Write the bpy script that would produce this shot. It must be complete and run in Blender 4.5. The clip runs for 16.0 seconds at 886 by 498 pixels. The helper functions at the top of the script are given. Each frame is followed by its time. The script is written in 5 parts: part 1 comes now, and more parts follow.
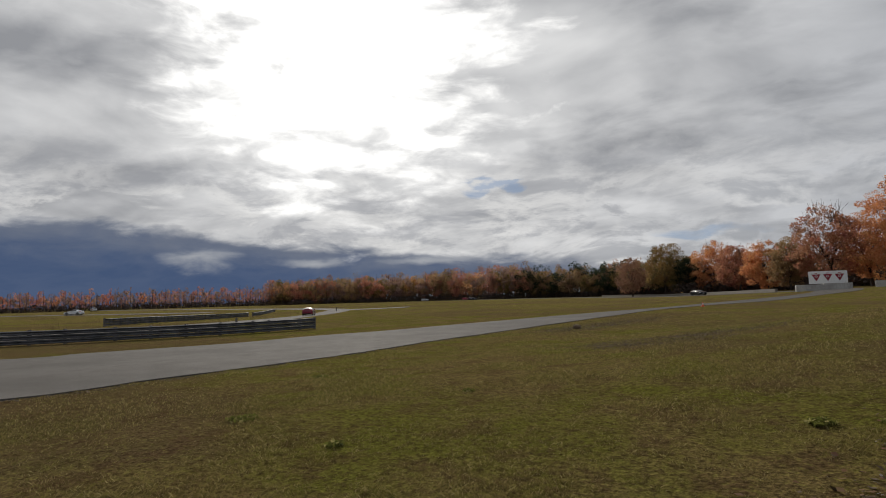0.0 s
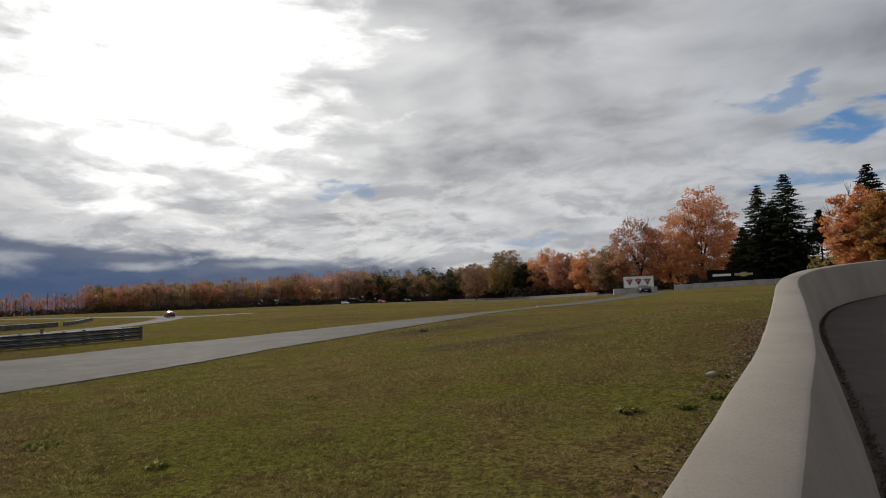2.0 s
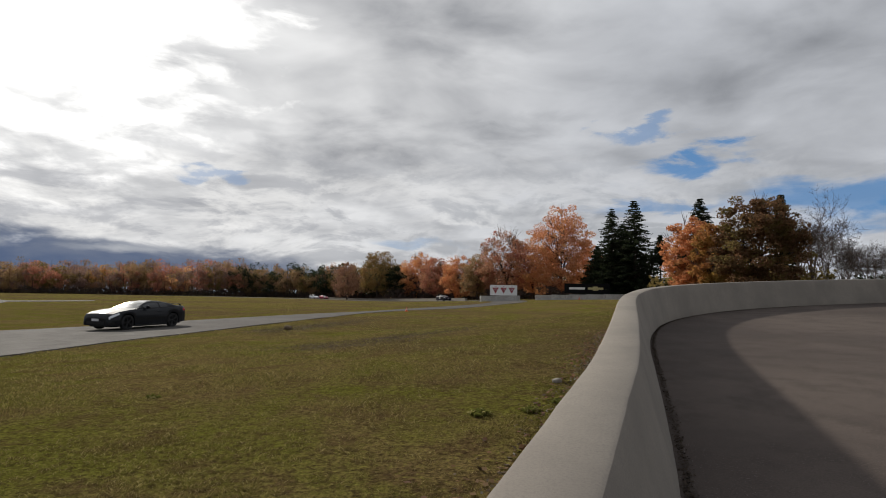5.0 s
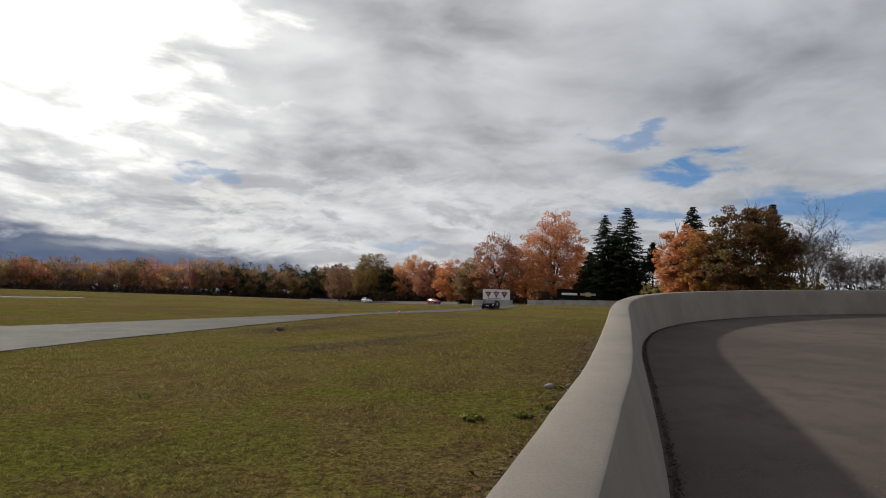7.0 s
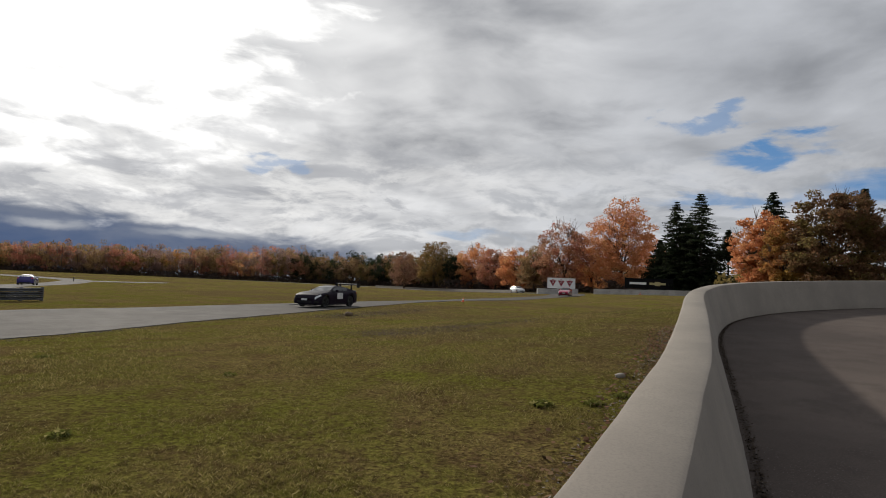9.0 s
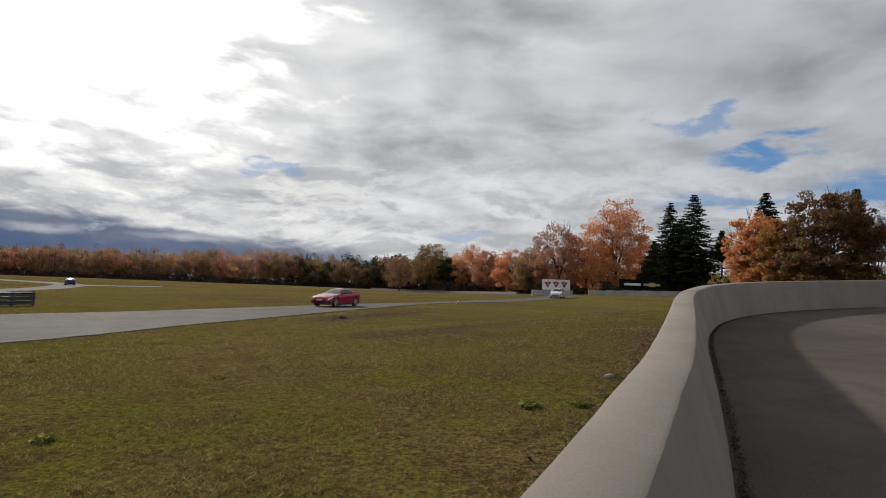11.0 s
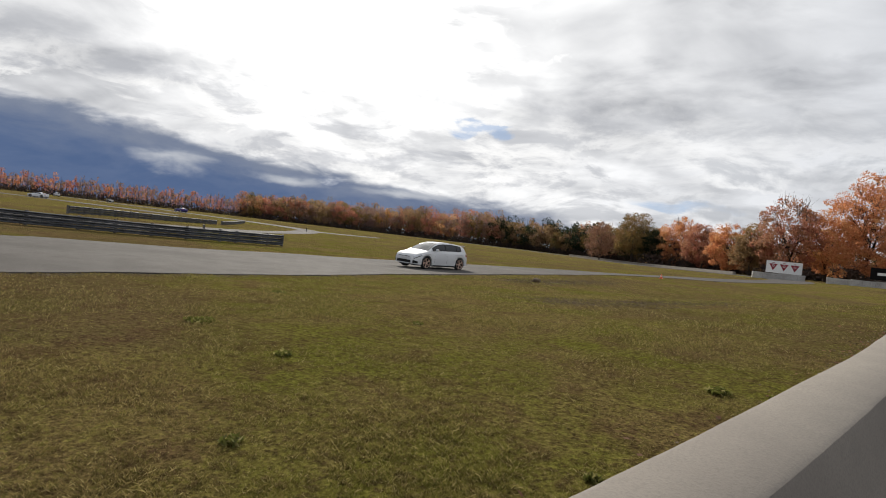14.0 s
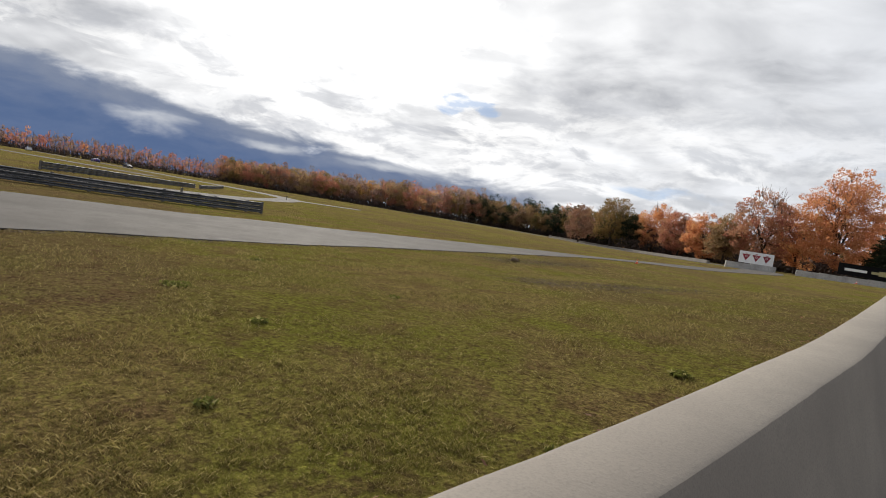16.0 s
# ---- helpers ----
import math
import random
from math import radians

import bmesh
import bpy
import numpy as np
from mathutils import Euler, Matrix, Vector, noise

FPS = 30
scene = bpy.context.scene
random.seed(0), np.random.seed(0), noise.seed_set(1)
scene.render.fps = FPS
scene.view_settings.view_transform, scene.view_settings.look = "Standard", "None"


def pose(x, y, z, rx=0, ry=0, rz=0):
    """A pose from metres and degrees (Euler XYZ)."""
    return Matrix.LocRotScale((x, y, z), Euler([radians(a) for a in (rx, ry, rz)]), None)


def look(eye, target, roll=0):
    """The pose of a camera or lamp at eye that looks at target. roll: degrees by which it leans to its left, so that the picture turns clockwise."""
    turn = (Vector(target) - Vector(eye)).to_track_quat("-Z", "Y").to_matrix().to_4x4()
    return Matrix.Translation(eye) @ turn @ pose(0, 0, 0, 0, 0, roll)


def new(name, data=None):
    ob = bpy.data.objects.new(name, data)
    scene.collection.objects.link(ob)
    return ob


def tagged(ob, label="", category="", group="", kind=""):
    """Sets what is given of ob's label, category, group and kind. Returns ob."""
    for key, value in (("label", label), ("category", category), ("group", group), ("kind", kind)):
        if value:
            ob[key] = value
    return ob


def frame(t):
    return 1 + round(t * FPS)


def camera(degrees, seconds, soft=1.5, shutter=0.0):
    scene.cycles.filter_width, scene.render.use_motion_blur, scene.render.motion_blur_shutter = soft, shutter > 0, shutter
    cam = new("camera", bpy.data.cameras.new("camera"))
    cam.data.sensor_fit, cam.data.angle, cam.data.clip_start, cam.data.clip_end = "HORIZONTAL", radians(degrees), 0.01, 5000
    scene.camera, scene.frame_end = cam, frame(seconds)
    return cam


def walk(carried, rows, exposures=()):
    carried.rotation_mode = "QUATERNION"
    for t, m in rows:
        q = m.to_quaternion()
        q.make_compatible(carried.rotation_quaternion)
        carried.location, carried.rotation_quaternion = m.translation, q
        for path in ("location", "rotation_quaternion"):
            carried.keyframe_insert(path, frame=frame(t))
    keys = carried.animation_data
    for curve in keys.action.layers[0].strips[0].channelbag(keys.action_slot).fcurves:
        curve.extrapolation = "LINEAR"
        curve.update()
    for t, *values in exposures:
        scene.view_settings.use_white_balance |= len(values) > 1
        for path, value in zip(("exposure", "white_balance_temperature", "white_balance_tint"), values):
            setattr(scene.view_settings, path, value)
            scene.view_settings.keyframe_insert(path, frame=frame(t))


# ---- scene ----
cam = camera(76.48, 16.0, soft=0.95)
walk(cam, [
    (0.0, pose(-0.090, 0.001, 1.434, 94.96, 1.64, 28.96)),
    (0.5, pose(-0.063, 0.040, 1.415, 95.23, 2.57, 20.23)),
    (1.0, pose(-0.095, 0.040, 1.402, 95.27, 2.72, 16.81)),
    (1.5, pose(-0.114, 0.034, 1.406, 95.14, 2.34, 15.58)),
    (2.0, pose(-0.052, 0.030, 1.428, 94.93, 2.10, 13.76)),
    (2.5, pose(0.028, 0.025, 1.449, 94.77, 1.83, 9.07)),
    (3.0, pose(0.042, 0.014, 1.450, 94.72, 1.07, 5.20)),
    (3.5, pose(0.056, 0.047, 1.445, 94.76, 0.58, 3.17)),
    (4.0, pose(0.054, 0.060, 1.434, 94.79, 0.11, 2.00)),
    (4.5, pose(0.040, 0.047, 1.438, 94.82, -0.50, 1.28)),
    (7.0, pose(-0.000, 0.000, 1.450, 95.25, -2.00, -0.02)),
    (7.5, pose(-0.011, -0.008, 1.436, 94.87, -2.04, 0.64)),
    (8.0, pose(-0.063, -0.029, 1.432, 94.61, -2.17, 2.20)),
    (8.5, pose(-0.100, -0.056, 1.424, 94.22, -2.43, 4.52)),
    (9.0, pose(-0.072, -0.062, 1.431, 93.78, -2.53, 6.40)),
    (11.5, pose(0.016, -0.065, 1.433, 94.08, -2.17, 5.88)),
    (12.0, pose(-0.011, -0.177, 1.441, 94.10, -2.62, 7.53)),
    (12.5, pose(0.195, -0.185, 1.455, 93.23, -3.83, 15.78)),
    (13.0, pose(0.165, -0.186, 1.440, 90.91, -5.29, 22.09)),
    (13.5, pose(0.200, -0.202, 1.431, 89.76, -5.91, 25.28)),
    (14.0, pose(0.201, -0.239, 1.449, 88.81, -6.61, 26.07)),
    (14.5, pose(0.227, -0.265, 1.442, 88.15, -7.24, 25.89)),
    (15.0, pose(0.247, -0.287, 1.445, 87.55, -7.94, 25.58)),
    (15.5, pose(0.242, -0.288, 1.447, 86.97, -8.70, 24.93)),
    (16.0, pose(0.255, -0.312, 1.463, 86.59, -9.40, 24.16)),
], exposures=[(0.0, -0.35), (1.5, -0.34), (2.5, -0.2), (4.5, -0.12), (7.0, -0.14), (9.0, -0.12), (12.0, -0.08), (13.2, 0.12), (14.0, 0.24), (16.0, 0.36)])

# ---- light ----
SUN_AZ, SUN_EL = 39.5, 26.0   # degrees to the left of +y, and above the horizon
SUN_DIR = Vector((-math.sin(radians(SUN_AZ)) * math.cos(radians(SUN_EL)),
                  math.cos(radians(SUN_AZ)) * math.cos(radians(SUN_EL)), math.sin(radians(SUN_EL))))
sun = new("sun", bpy.data.lights.new("sun", "SUN"))
sun.data.energy, sun.data.angle, sun.data.color = 4.2, radians(2.2), (1.0, 0.93, 0.82)
sun.matrix_world = look(SUN_DIR * 100, (0, 0, 0))


class Nodes:
    """Short hand for node trees."""

    def __init__(self, tree):
        self.t = tree
        tree.nodes.clear()

    def add(self, kind, **inputs):
        n = self.t.nodes.new(kind)
        for k, v in inputs.items():
            self.put(n, k, v)
        return n

    def put(self, n, key, v):
        s = n.inputs[int(key[1:])] if key[0] == "i" and key[1:].isdigit() else n.inputs[key.replace("_", " ")]
        if hasattr(v, "is_output"):
            self.t.links.new(v, s)
        else:
            s.default_value = v

    def math(self, op, a, b=0.0, c=0.0, clamp=False):
        n = self.add("ShaderNodeMath", i0=a, i1=b, i2=c)
        n.operation, n.use_clamp = op, clamp
        return n.outputs[0]

    def vec(self, op, a, b=(0, 0, 0)):
        n = self.add("ShaderNodeVectorMath", i0=a, i1=b)
        n.operation = op
        return n.outputs["Value"] if op in ("DOT_PRODUCT", "LENGTH") else n.outputs["Vector"]

    def range(self, v, a, b, c=0.0, d=1.0, smooth=True):
        n = self.t.nodes.new("ShaderNodeMapRange")
        n.interpolation_type = "SMOOTHSTEP" if smooth else "LINEAR"
        for k, x in zip(("Value", "From Min", "From Max", "To Min", "To Max"), (v, a, b, c, d)):
            self.put(n, k.replace(" ", "_"), x)
        return n.outputs["Result"]

    def noise(self, v, scale, detail=4.0, rough=0.55, distortion=0.0):
        n = self.add("ShaderNodeTexNoise", Scale=scale, Detail=detail, Roughness=rough, Distortion=distortion)
        if v is not None:
            self.put(n, "Vector", v)
        return n.outputs["Fac"]

    def mix(self, f, a, b, blend="MIX"):
        n = self.t.nodes.new("ShaderNodeMix")
        n.data_type, n.blend_type = "RGBA", blend
        for s, v in ((n.inputs["Factor"], f), (n.inputs[6], a), (n.inputs[7], b)):
            if hasattr(v, "is_output"):
                self.t.links.new(v, s)
            else:
                s.default_value = v
        return n.outputs[2]


def rgb(r, g, b):
    return (r, g, b, 1.0)


# clouds by degrees to the left of +y, degrees of height, half width, half height and weight
DARK_CLOUDS = [(11.5, 15.2, 12.0, 3.4, 0.75), (-5.0, 16.4, 7.0, 1.9, 0.50), (-1.0, 26.0, 13.0, 5.0, 0.55), (-29.0, 21.0, 17.0, 5.0, 0.40), (-11.0, 7.9, 14.0, 1.4, 0.55),
               (58.0, 12.0, 14.0, 5.0, 0.75), (62.0, 22.0, 16.0, 7.0, 0.75), (38.0, 9.8, 5.0, 1.5, 0.60), (25.0, 8.0, 13.0, 1.1, 0.50)]
PALE_CLOUDS = [(-9.0, 10.2, 12.0, 1.1, 0.50), (24.0, 14.0, 7.0, 2.2, 0.45), (9.0, 8.8, 14.0, 1.4, 0.40), (47.0, 15.6, 6.0, 1.0, 0.60), (31.0, 6.3, 12.0, 0.9, 0.40)]
SKY_HOLES = [(-23.4, 12.9, 4.6, 1.3, 1.0), (-18.6, 16.1, 4.0, 0.9, 0.6), (-36.0, 9.0, 10.0, 1.9, 1.0), (-37.0, 6.4, 6.0, 1.0, 0.7), (24.0, 11.1, 2.4, 0.8, 0.7), (-20.0, 8.9, 7.0, 0.8, 0.7), (3.5, 5.7, 4.5, 0.6, 0.55)]
BANK_SCRAPS = [(42.0, 3.9, 4.0, 0.6, 1.0), (52.0, 4.1, 3.0, 1.0, 0.9), (29.5, 3.8, 6.0, 0.6, 1.0)]


def build_sky():
    world = bpy.data.worlds.new("world")
    scene.world = world
    world.use_nodes = True
    n = Nodes(world.node_tree)
    d = n.add("ShaderNodeTexCoord").outputs["Generated"]
    xyz = n.add("ShaderNodeSeparateXYZ", Vector=d).outputs
    up = n.math("MAXIMUM", xyz[2], 0.0)
    deg = 180 / math.pi
    az = n.math("MULTIPLY", n.math("ARCTAN2", n.math("MULTIPLY", xyz[0], -1.0), xyz[1]), deg)
    el = n.math("MULTIPLY", n.math("ARCSINE", xyz[2]), deg)
    # ragged outlines: finer and flatter towards the horizon
    flat = n.add("ShaderNodeMapping", Vector=d)
    flat.inputs["Scale"].default_value = (3.2, 3.2, 9.0)
    wisp = n.add("ShaderNodeTexNoise", Vector=flat.outputs[0], Scale=3.0, Detail=8.0, Roughness=0.55, Distortion=0.3)
    rag = n.add("ShaderNodeSeparateXYZ", Vector=wisp.outputs["Color"]).outputs
    tall = n.range(el, 2.0, 22.0, 0.35, 1.0)
    az_w = n.math("ADD", az, n.math("MULTIPLY", n.math("SUBTRACT", rag[0], 0.5), n.math("MULTIPLY", tall, 22.0)))
    el_w = n.math("ADD", el, n.math("MULTIPLY", n.math("SUBTRACT", rag[1], 0.5), n.math("MULTIPLY", tall, 9.0)))

    def spots(rows, soft):
        total = 0.0
        for a0, e0, wa, he, weight in rows:
            u = n.math("DIVIDE", n.math("SUBTRACT", az_w, a0), wa)
            v = n.math("DIVIDE", n.math("SUBTRACT", el_w, e0), he)
            q = n.math("SQRT", n.math("ADD", n.math("MULTIPLY", u, u), n.math("MULTIPLY", v, v)))
            total = n.math("ADD", total, n.range(q, 1.25, soft, 0.0, weight))
        return total

    # a broken sheet of cloud seen from below
    inv = n.math("DIVIDE", 1.0, n.math("ADD", up, 0.22))
    plane = n.vec("MULTIPLY", d, n.add("ShaderNodeCombineXYZ", X=inv, Y=inv, Z=0.0).outputs[0])
    turn = n.add("ShaderNodeMapping", Vector=plane)
    turn.inputs["Rotation"].default_value = (0, 0, radians(-8))
    turn.inputs["Scale"].default_value = (0.85, 1.0, 1.0)
    turn.inputs["Location"].default_value = SKY_SHIFT
    p = turn.outputs[0]
    sunward = (-math.sin(radians(SUN_AZ - 8)) * 0.07, math.cos(radians(SUN_AZ - 8)) * 0.07, 0.0)

    def cloud(v):
        big = n.noise(v, 1.1, 2.0, 0.5, 0.2)
        mid = n.noise(v, 2.4, 6.0, 0.46, 0.35)
        return n.math("ADD", n.math("MULTIPLY", big, 0.5), n.math("MULTIPLY", mid, 0.5))

    dens = cloud(p)
    relief = n.math("SUBTRACT", dens, cloud(n.vec("ADD", p, sunward)))
    glow = n.vec("DOT_PRODUCT", d, tuple(SUN_DIR))
    torn = n.math("SUBTRACT", glow, n.math("MULTIPLY", n.math("SUBTRACT", rag[2], 0.47), 0.16))
    near = n.math("POWER", n.range(torn, 0.938, 0.997, smooth=False), 1.6)
    wide = n.range(glow, 0.55, 0.985)
    sky = n.add("ShaderNodeTexSky")
    sky.sky_type, sky.sun_disc = "NISHITA", False
    sky.sun_elevation, sky.sun_rotation = radians(SUN_EL), radians(-SUN_AZ)
    blue = n.mix(1.0, sky.outputs[0], rgb(0.07, 0.07, 0.07), "MULTIPLY")
    blue = n.mix(0.8, blue, rgb(0.095, 0.265, 0.56))
    blue = n.mix(n.range(up, 0.0, 0.14), rgb(0.30, 0.46, 0.66), blue)
    lit = n.mix(wide, rgb(0.59, 0.61, 0.65), rgb(0.92, 0.92, 0.92))
    shade = n.mix(wide, rgb(0.265, 0.278, 0.305), rgb(0.375, 0.385, 0.41))
    dark = spots(DARK_CLOUDS, -0.35)
    tone = n.math("ADD", n.math("ADD", n.range(dens, 0.33, 0.68, -0.14, 0.74, smooth=False), n.math("MULTIPLY", relief, 2.6)),
                  n.math("SUBTRACT", n.math("MULTIPLY", dark, 0.85), n.math("MULTIPLY", spots(PALE_CLOUDS, -0.2), 0.9)), clamp=True)
    body = n.mix(tone, lit, shade)
    thin = n.math("ADD", spots(SKY_HOLES, 0.45), n.math("MULTIPLY", n.range(dens, 0.36, 0.28), n.range(wide, 0.8, 0.2)), clamp=True)
    col = n.mix(thin, body, blue)
    # long rows of low cloud towards the horizon, bright above and grey below
    scrap = n.noise(flat.outputs[0], 2.1, 9.0, 0.60, 0.5)
    rows = n.noise(n.vec("ADD", flat.outputs[0], (0.0, 0.0, 0.22)), 2.1, 9.0, 0.60, 0.5)
    roll = n.range(n.math("SUBTRACT", scrap, rows), -0.12, 0.12)
    low = n.math("MULTIPLY", n.range(up, 0.30, 0.12), n.range(scrap, 0.40, 0.52))
    low = n.math("MULTIPLY", low, n.math("SUBTRACT", 1.0, n.math("MULTIPLY", thin, 0.8)))
    lowcol = n.mix(roll, n.mix(wide, rgb(0.70, 0.71, 0.73), rgb(0.98, 0.97, 0.95)), n.mix(wide, rgb(0.40, 0.42, 0.45), rgb(0.47, 0.48, 0.51)))
    col = n.mix(n.math("MULTIPLY", low, 0.75), col, lowcol)
    # the far storm bank, lower and thinner away from the sunward side, with scraps of lit cloud
    top = n.range(az, 2.0, 62.0, 2.0, 7.2, smooth=False)
    over = n.math("SUBTRACT", el_w, top)
    bank = n.math("MULTIPLY", n.range(over, 0.7, -0.5), n.range(az, -6.0, 22.0))
    deep = n.mix(n.range(n.math("ADD", over, n.math("MULTIPLY", rag[2], 5.0)), -1.5, 3.5), rgb(0.050, 0.094, 0.205), rgb(0.17, 0.20, 0.27))
    deep = n.mix(n.math("MULTIPLY", n.range(el, 2.6, 0.8), n.range(az, 44.0, 22.0)), deep, rgb(0.42, 0.50, 0.58))
    deep = n.mix(n.math("MULTIPLY", spots(BANK_SCRAPS, -0.1), 1.0, clamp=True), deep, rgb(0.44, 0.46, 0.50))
    col = n.mix(n.math("MULTIPLY", bank, 0.95), col, deep)
    # sun behind the cloud
    veil = n.math("MULTIPLY", n.math("MULTIPLY", near, n.range(dark, 0.0, 0.5, 1.0, 0.25)), n.range(dens, 0.64, 0.44, 0.35, 1.5), clamp=True)
    col = n.mix(veil, col, rgb(1.8, 1.78, 1.73))
    ground = n.range(xyz[2], -0.03, -0.005)
    col = n.mix(ground, rgb(0.08, 0.08, 0.05), col)
    bg = n.add("ShaderNodeBackground", Color=col, Strength=1.0)
    out = n.add("ShaderNodeOutputWorld")
    n.put(out, "Surface", bg.outputs[0])


SKY_SHIFT = (3.1, 1.7, 0.0)
build_sky()

# ---- materials ----
def material(name):
    m = bpy.data.materials.new(name)
    m.use_nodes = True
    n = Nodes(m.node_tree)
    b = n.add("ShaderNodeBsdfPrincipled")
    n.put(n.add("ShaderNodeOutputMaterial"), "Surface", b.outputs[0])
    return m, n, b


def place(n):
    return n.add("ShaderNodeTexCoord").outputs["Object"]


def bumped(n, b, height, strength, distance):
    n.put(b, "Normal", n.add("ShaderNodeBump", Height=height, Strength=strength, Distance=distance).outputs[0])


def turf(n, p):
    """Colours of the mown field: green, straw and red-brown worn patches at several sizes, and soil pits with their
    shade painted in.
    """
    broad = n.noise(p, 0.05, 4.0, 0.6, 0.5)
    patch = n.noise(p, 0.30, 5.0, 0.62, 0.3)
    spots = n.noise(p, 1.5, 5.0, 0.65)
    tufts = n.noise(p, 13.0, 4.0, 0.68)
    c = n.mix(n.range(patch, 0.40, 0.60), rgb(0.178, 0.172, 0.034), rgb(0.225, 0.168, 0.066))
    c = n.mix(n.math("MULTIPLY", n.range(broad, 0.47, 0.58), 0.72), c, rgb(0.160, 0.112, 0.060))
    c = n.mix(n.math("MULTIPLY", n.range(spots, 0.48, 0.64), 0.55), c, rgb(0.135, 0.078, 0.046))
    # pits between tufts: soil colour darkened further to paint their shadow
    c = n.mix(n.math("MULTIPLY", n.range(tufts, 0.50, 0.60), 0.62), c, rgb(0.070, 0.042, 0.026))
    return n.mix(n.math("MULTIPLY", n.range(tufts, 0.46, 0.34), 0.40), c, rgb(0.30, 0.29, 0.060)), spots, tufts


def grass_material():
    m, n, b = material("grass")
    p = place(n)
    c, spots, tufts = turf(n, p)
    grain = n.noise(p, 30.0, 4.0, 0.72)
    c = n.mix(n.range(grain, 0.36, 0.62), n.mix(0.55, c, rgb(0.014, 0.012, 0.006)), c)
    n.put(b, "Base_Color", c)
    n.put(b, "Roughness", 0.95)
    n.put(b, "Specular_IOR_Level", 0.0)
    bumped(n, b, n.math("ADD", grain, n.math("MULTIPLY", tufts, 2.0)), 1.0, 0.06)
    return m


def blade_material(name, dry, lush, own):
    m, n, b = material(name)
    r = n.add("ShaderNodeNewGeometry").outputs["Random Per Island"]
    c = turf(n, place(n))[0]
    c = n.mix(own, c, n.mix(n.range(r, 0.2, 0.8), lush, dry))
    c = n.mix(n.math("MULTIPLY", n.range(r, 0.55, 0.0), 0.6), c, rgb(0.045, 0.035, 0.015))
    c = n.mix(n.math("MULTIPLY", n.range(r, 0.80, 0.95), 0.6), c, rgb(0.42, 0.36, 0.16))
    n.put(b, "Base_Color", c)
    n.put(b, "Roughness", 0.85)
    n.put(b, "Specular_IOR_Level", 0.06)
    thin = n.add("ShaderNodeBsdfTranslucent", Color=c)
    both = n.add("ShaderNodeMixShader", i0=0.45, i1=b.outputs[0], i2=thin.outputs[0])
    n.put([x for x in n.t.nodes if x.type == "OUTPUT_MATERIAL"][0], "Surface", both.outputs[0])
    return m


def asphalt_material(name, light, dark, grit):
    m, n, b = material(name)
    p = place(n)
    wide = n.noise(p, 0.22, 5.0, 0.6)
    blot = n.noise(p, 1.6, 5.0, 0.6)
    grain = n.noise(p, grit, 3.0, 0.7)
    c = n.mix(n.range(wide, 0.35, 0.68), light, dark)
    c = n.mix(n.math("MULTIPLY", n.range(blot, 0.46, 0.66), 0.6), c, dark)
    c = n.mix(n.math("MULTIPLY", n.range(grain, 0.38, 0.64), 0.5), c, rgb(0.045, 0.040, 0.037))
    pebble = n.add("ShaderNodeTexVoronoi", Vector=p, Scale=38.0).outputs["Distance"]
    c = n.mix(n.math("MULTIPLY", n.range(pebble, 0.22, 0.08), n.range(blot, 0.40, 0.62)), c, rgb(0.20, 0.18, 0.16))
    n.put(b, "Base_Color", c)
    n.put(b, "Roughness", n.range(blot, 0.3, 0.7, 0.86, 0.97))
    n.put(b, "Specular_IOR_Level", 0.06)
    bumped(n, b, grain, 0.4, 0.008)
    return m


def concrete_material(name, light, dark):
    m, n, b = material(name)
    p = place(n)
    wide = n.noise(p, 0.7, 5.0, 0.6)
    blot = n.noise(p, 4.0, 6.0, 0.65)
    grain = n.noise(p, 90.0, 4.0, 0.7)
    streak = n.add("ShaderNodeMapping", Vector=p)
    streak.inputs["Scale"].default_value = (5.0, 5.0, 0.5)
    drip = n.noise(streak.outputs[0], 1.6, 5.0, 0.65)
    pits = n.add("ShaderNodeTexVoronoi", Vector=p, Scale=22.0).outputs["Distance"]
    c = n.mix(n.range(wide, 0.35, 0.7), light, dark)
    c = n.mix(n.math("MULTIPLY", n.range(blot, 0.5, 0.75), 0.4), c, dark)
    c = n.mix(n.math("MULTIPLY", n.range(drip, 0.52, 0.72), 0.45), c, rgb(0.20, 0.175, 0.15))
    c = n.mix(n.math("MULTIPLY", n.range(grain, 0.42, 0.68), 0.5), c, rgb(0.14, 0.125, 0.11))
    c = n.mix(n.math("MULTIPLY", n.range(pits, 0.10, 0.04), n.range(blot, 0.56, 0.66)), c, rgb(0.13, 0.12, 0.11))
    n.put(b, "Base_Color", c)
    n.put(b, "Roughness", 0.88)
    n.put(b, "Specular_IOR_Level", 0.25)
    bumped(n, b, n.math("ADD", n.math("MULTIPLY", grain, 0.4), n.math("ADD", blot, n.math("MULTIPLY", wide, 2.0))), 0.35, 0.012)
    return m


def plain_material(name, col, rough=0.6, metal=0.0, vary=0.25, scale=3.0, coat=0.0, spec=0.5):
    m, n, b = material(name)
    v = n.noise(place(n), scale, 5.0, 0.6)
    dim = rgb(*[c * (1 - vary) for c in col[:3]])
    n.put(b, "Base_Color", n.mix(n.range(v, 0.35, 0.7), rgb(*col[:3]), dim))
    n.put(b, "Roughness", n.range(v, 0.3, 0.7, rough * 0.85, min(1.0, rough * 1.15)))
    n.put(b, "Metallic", metal)
    n.put(b, "Specular_IOR_Level", spec)
    n.put(b, "Coat_Weight", coat)
    n.put(b, "Coat_Roughness", 0.06)
    return m


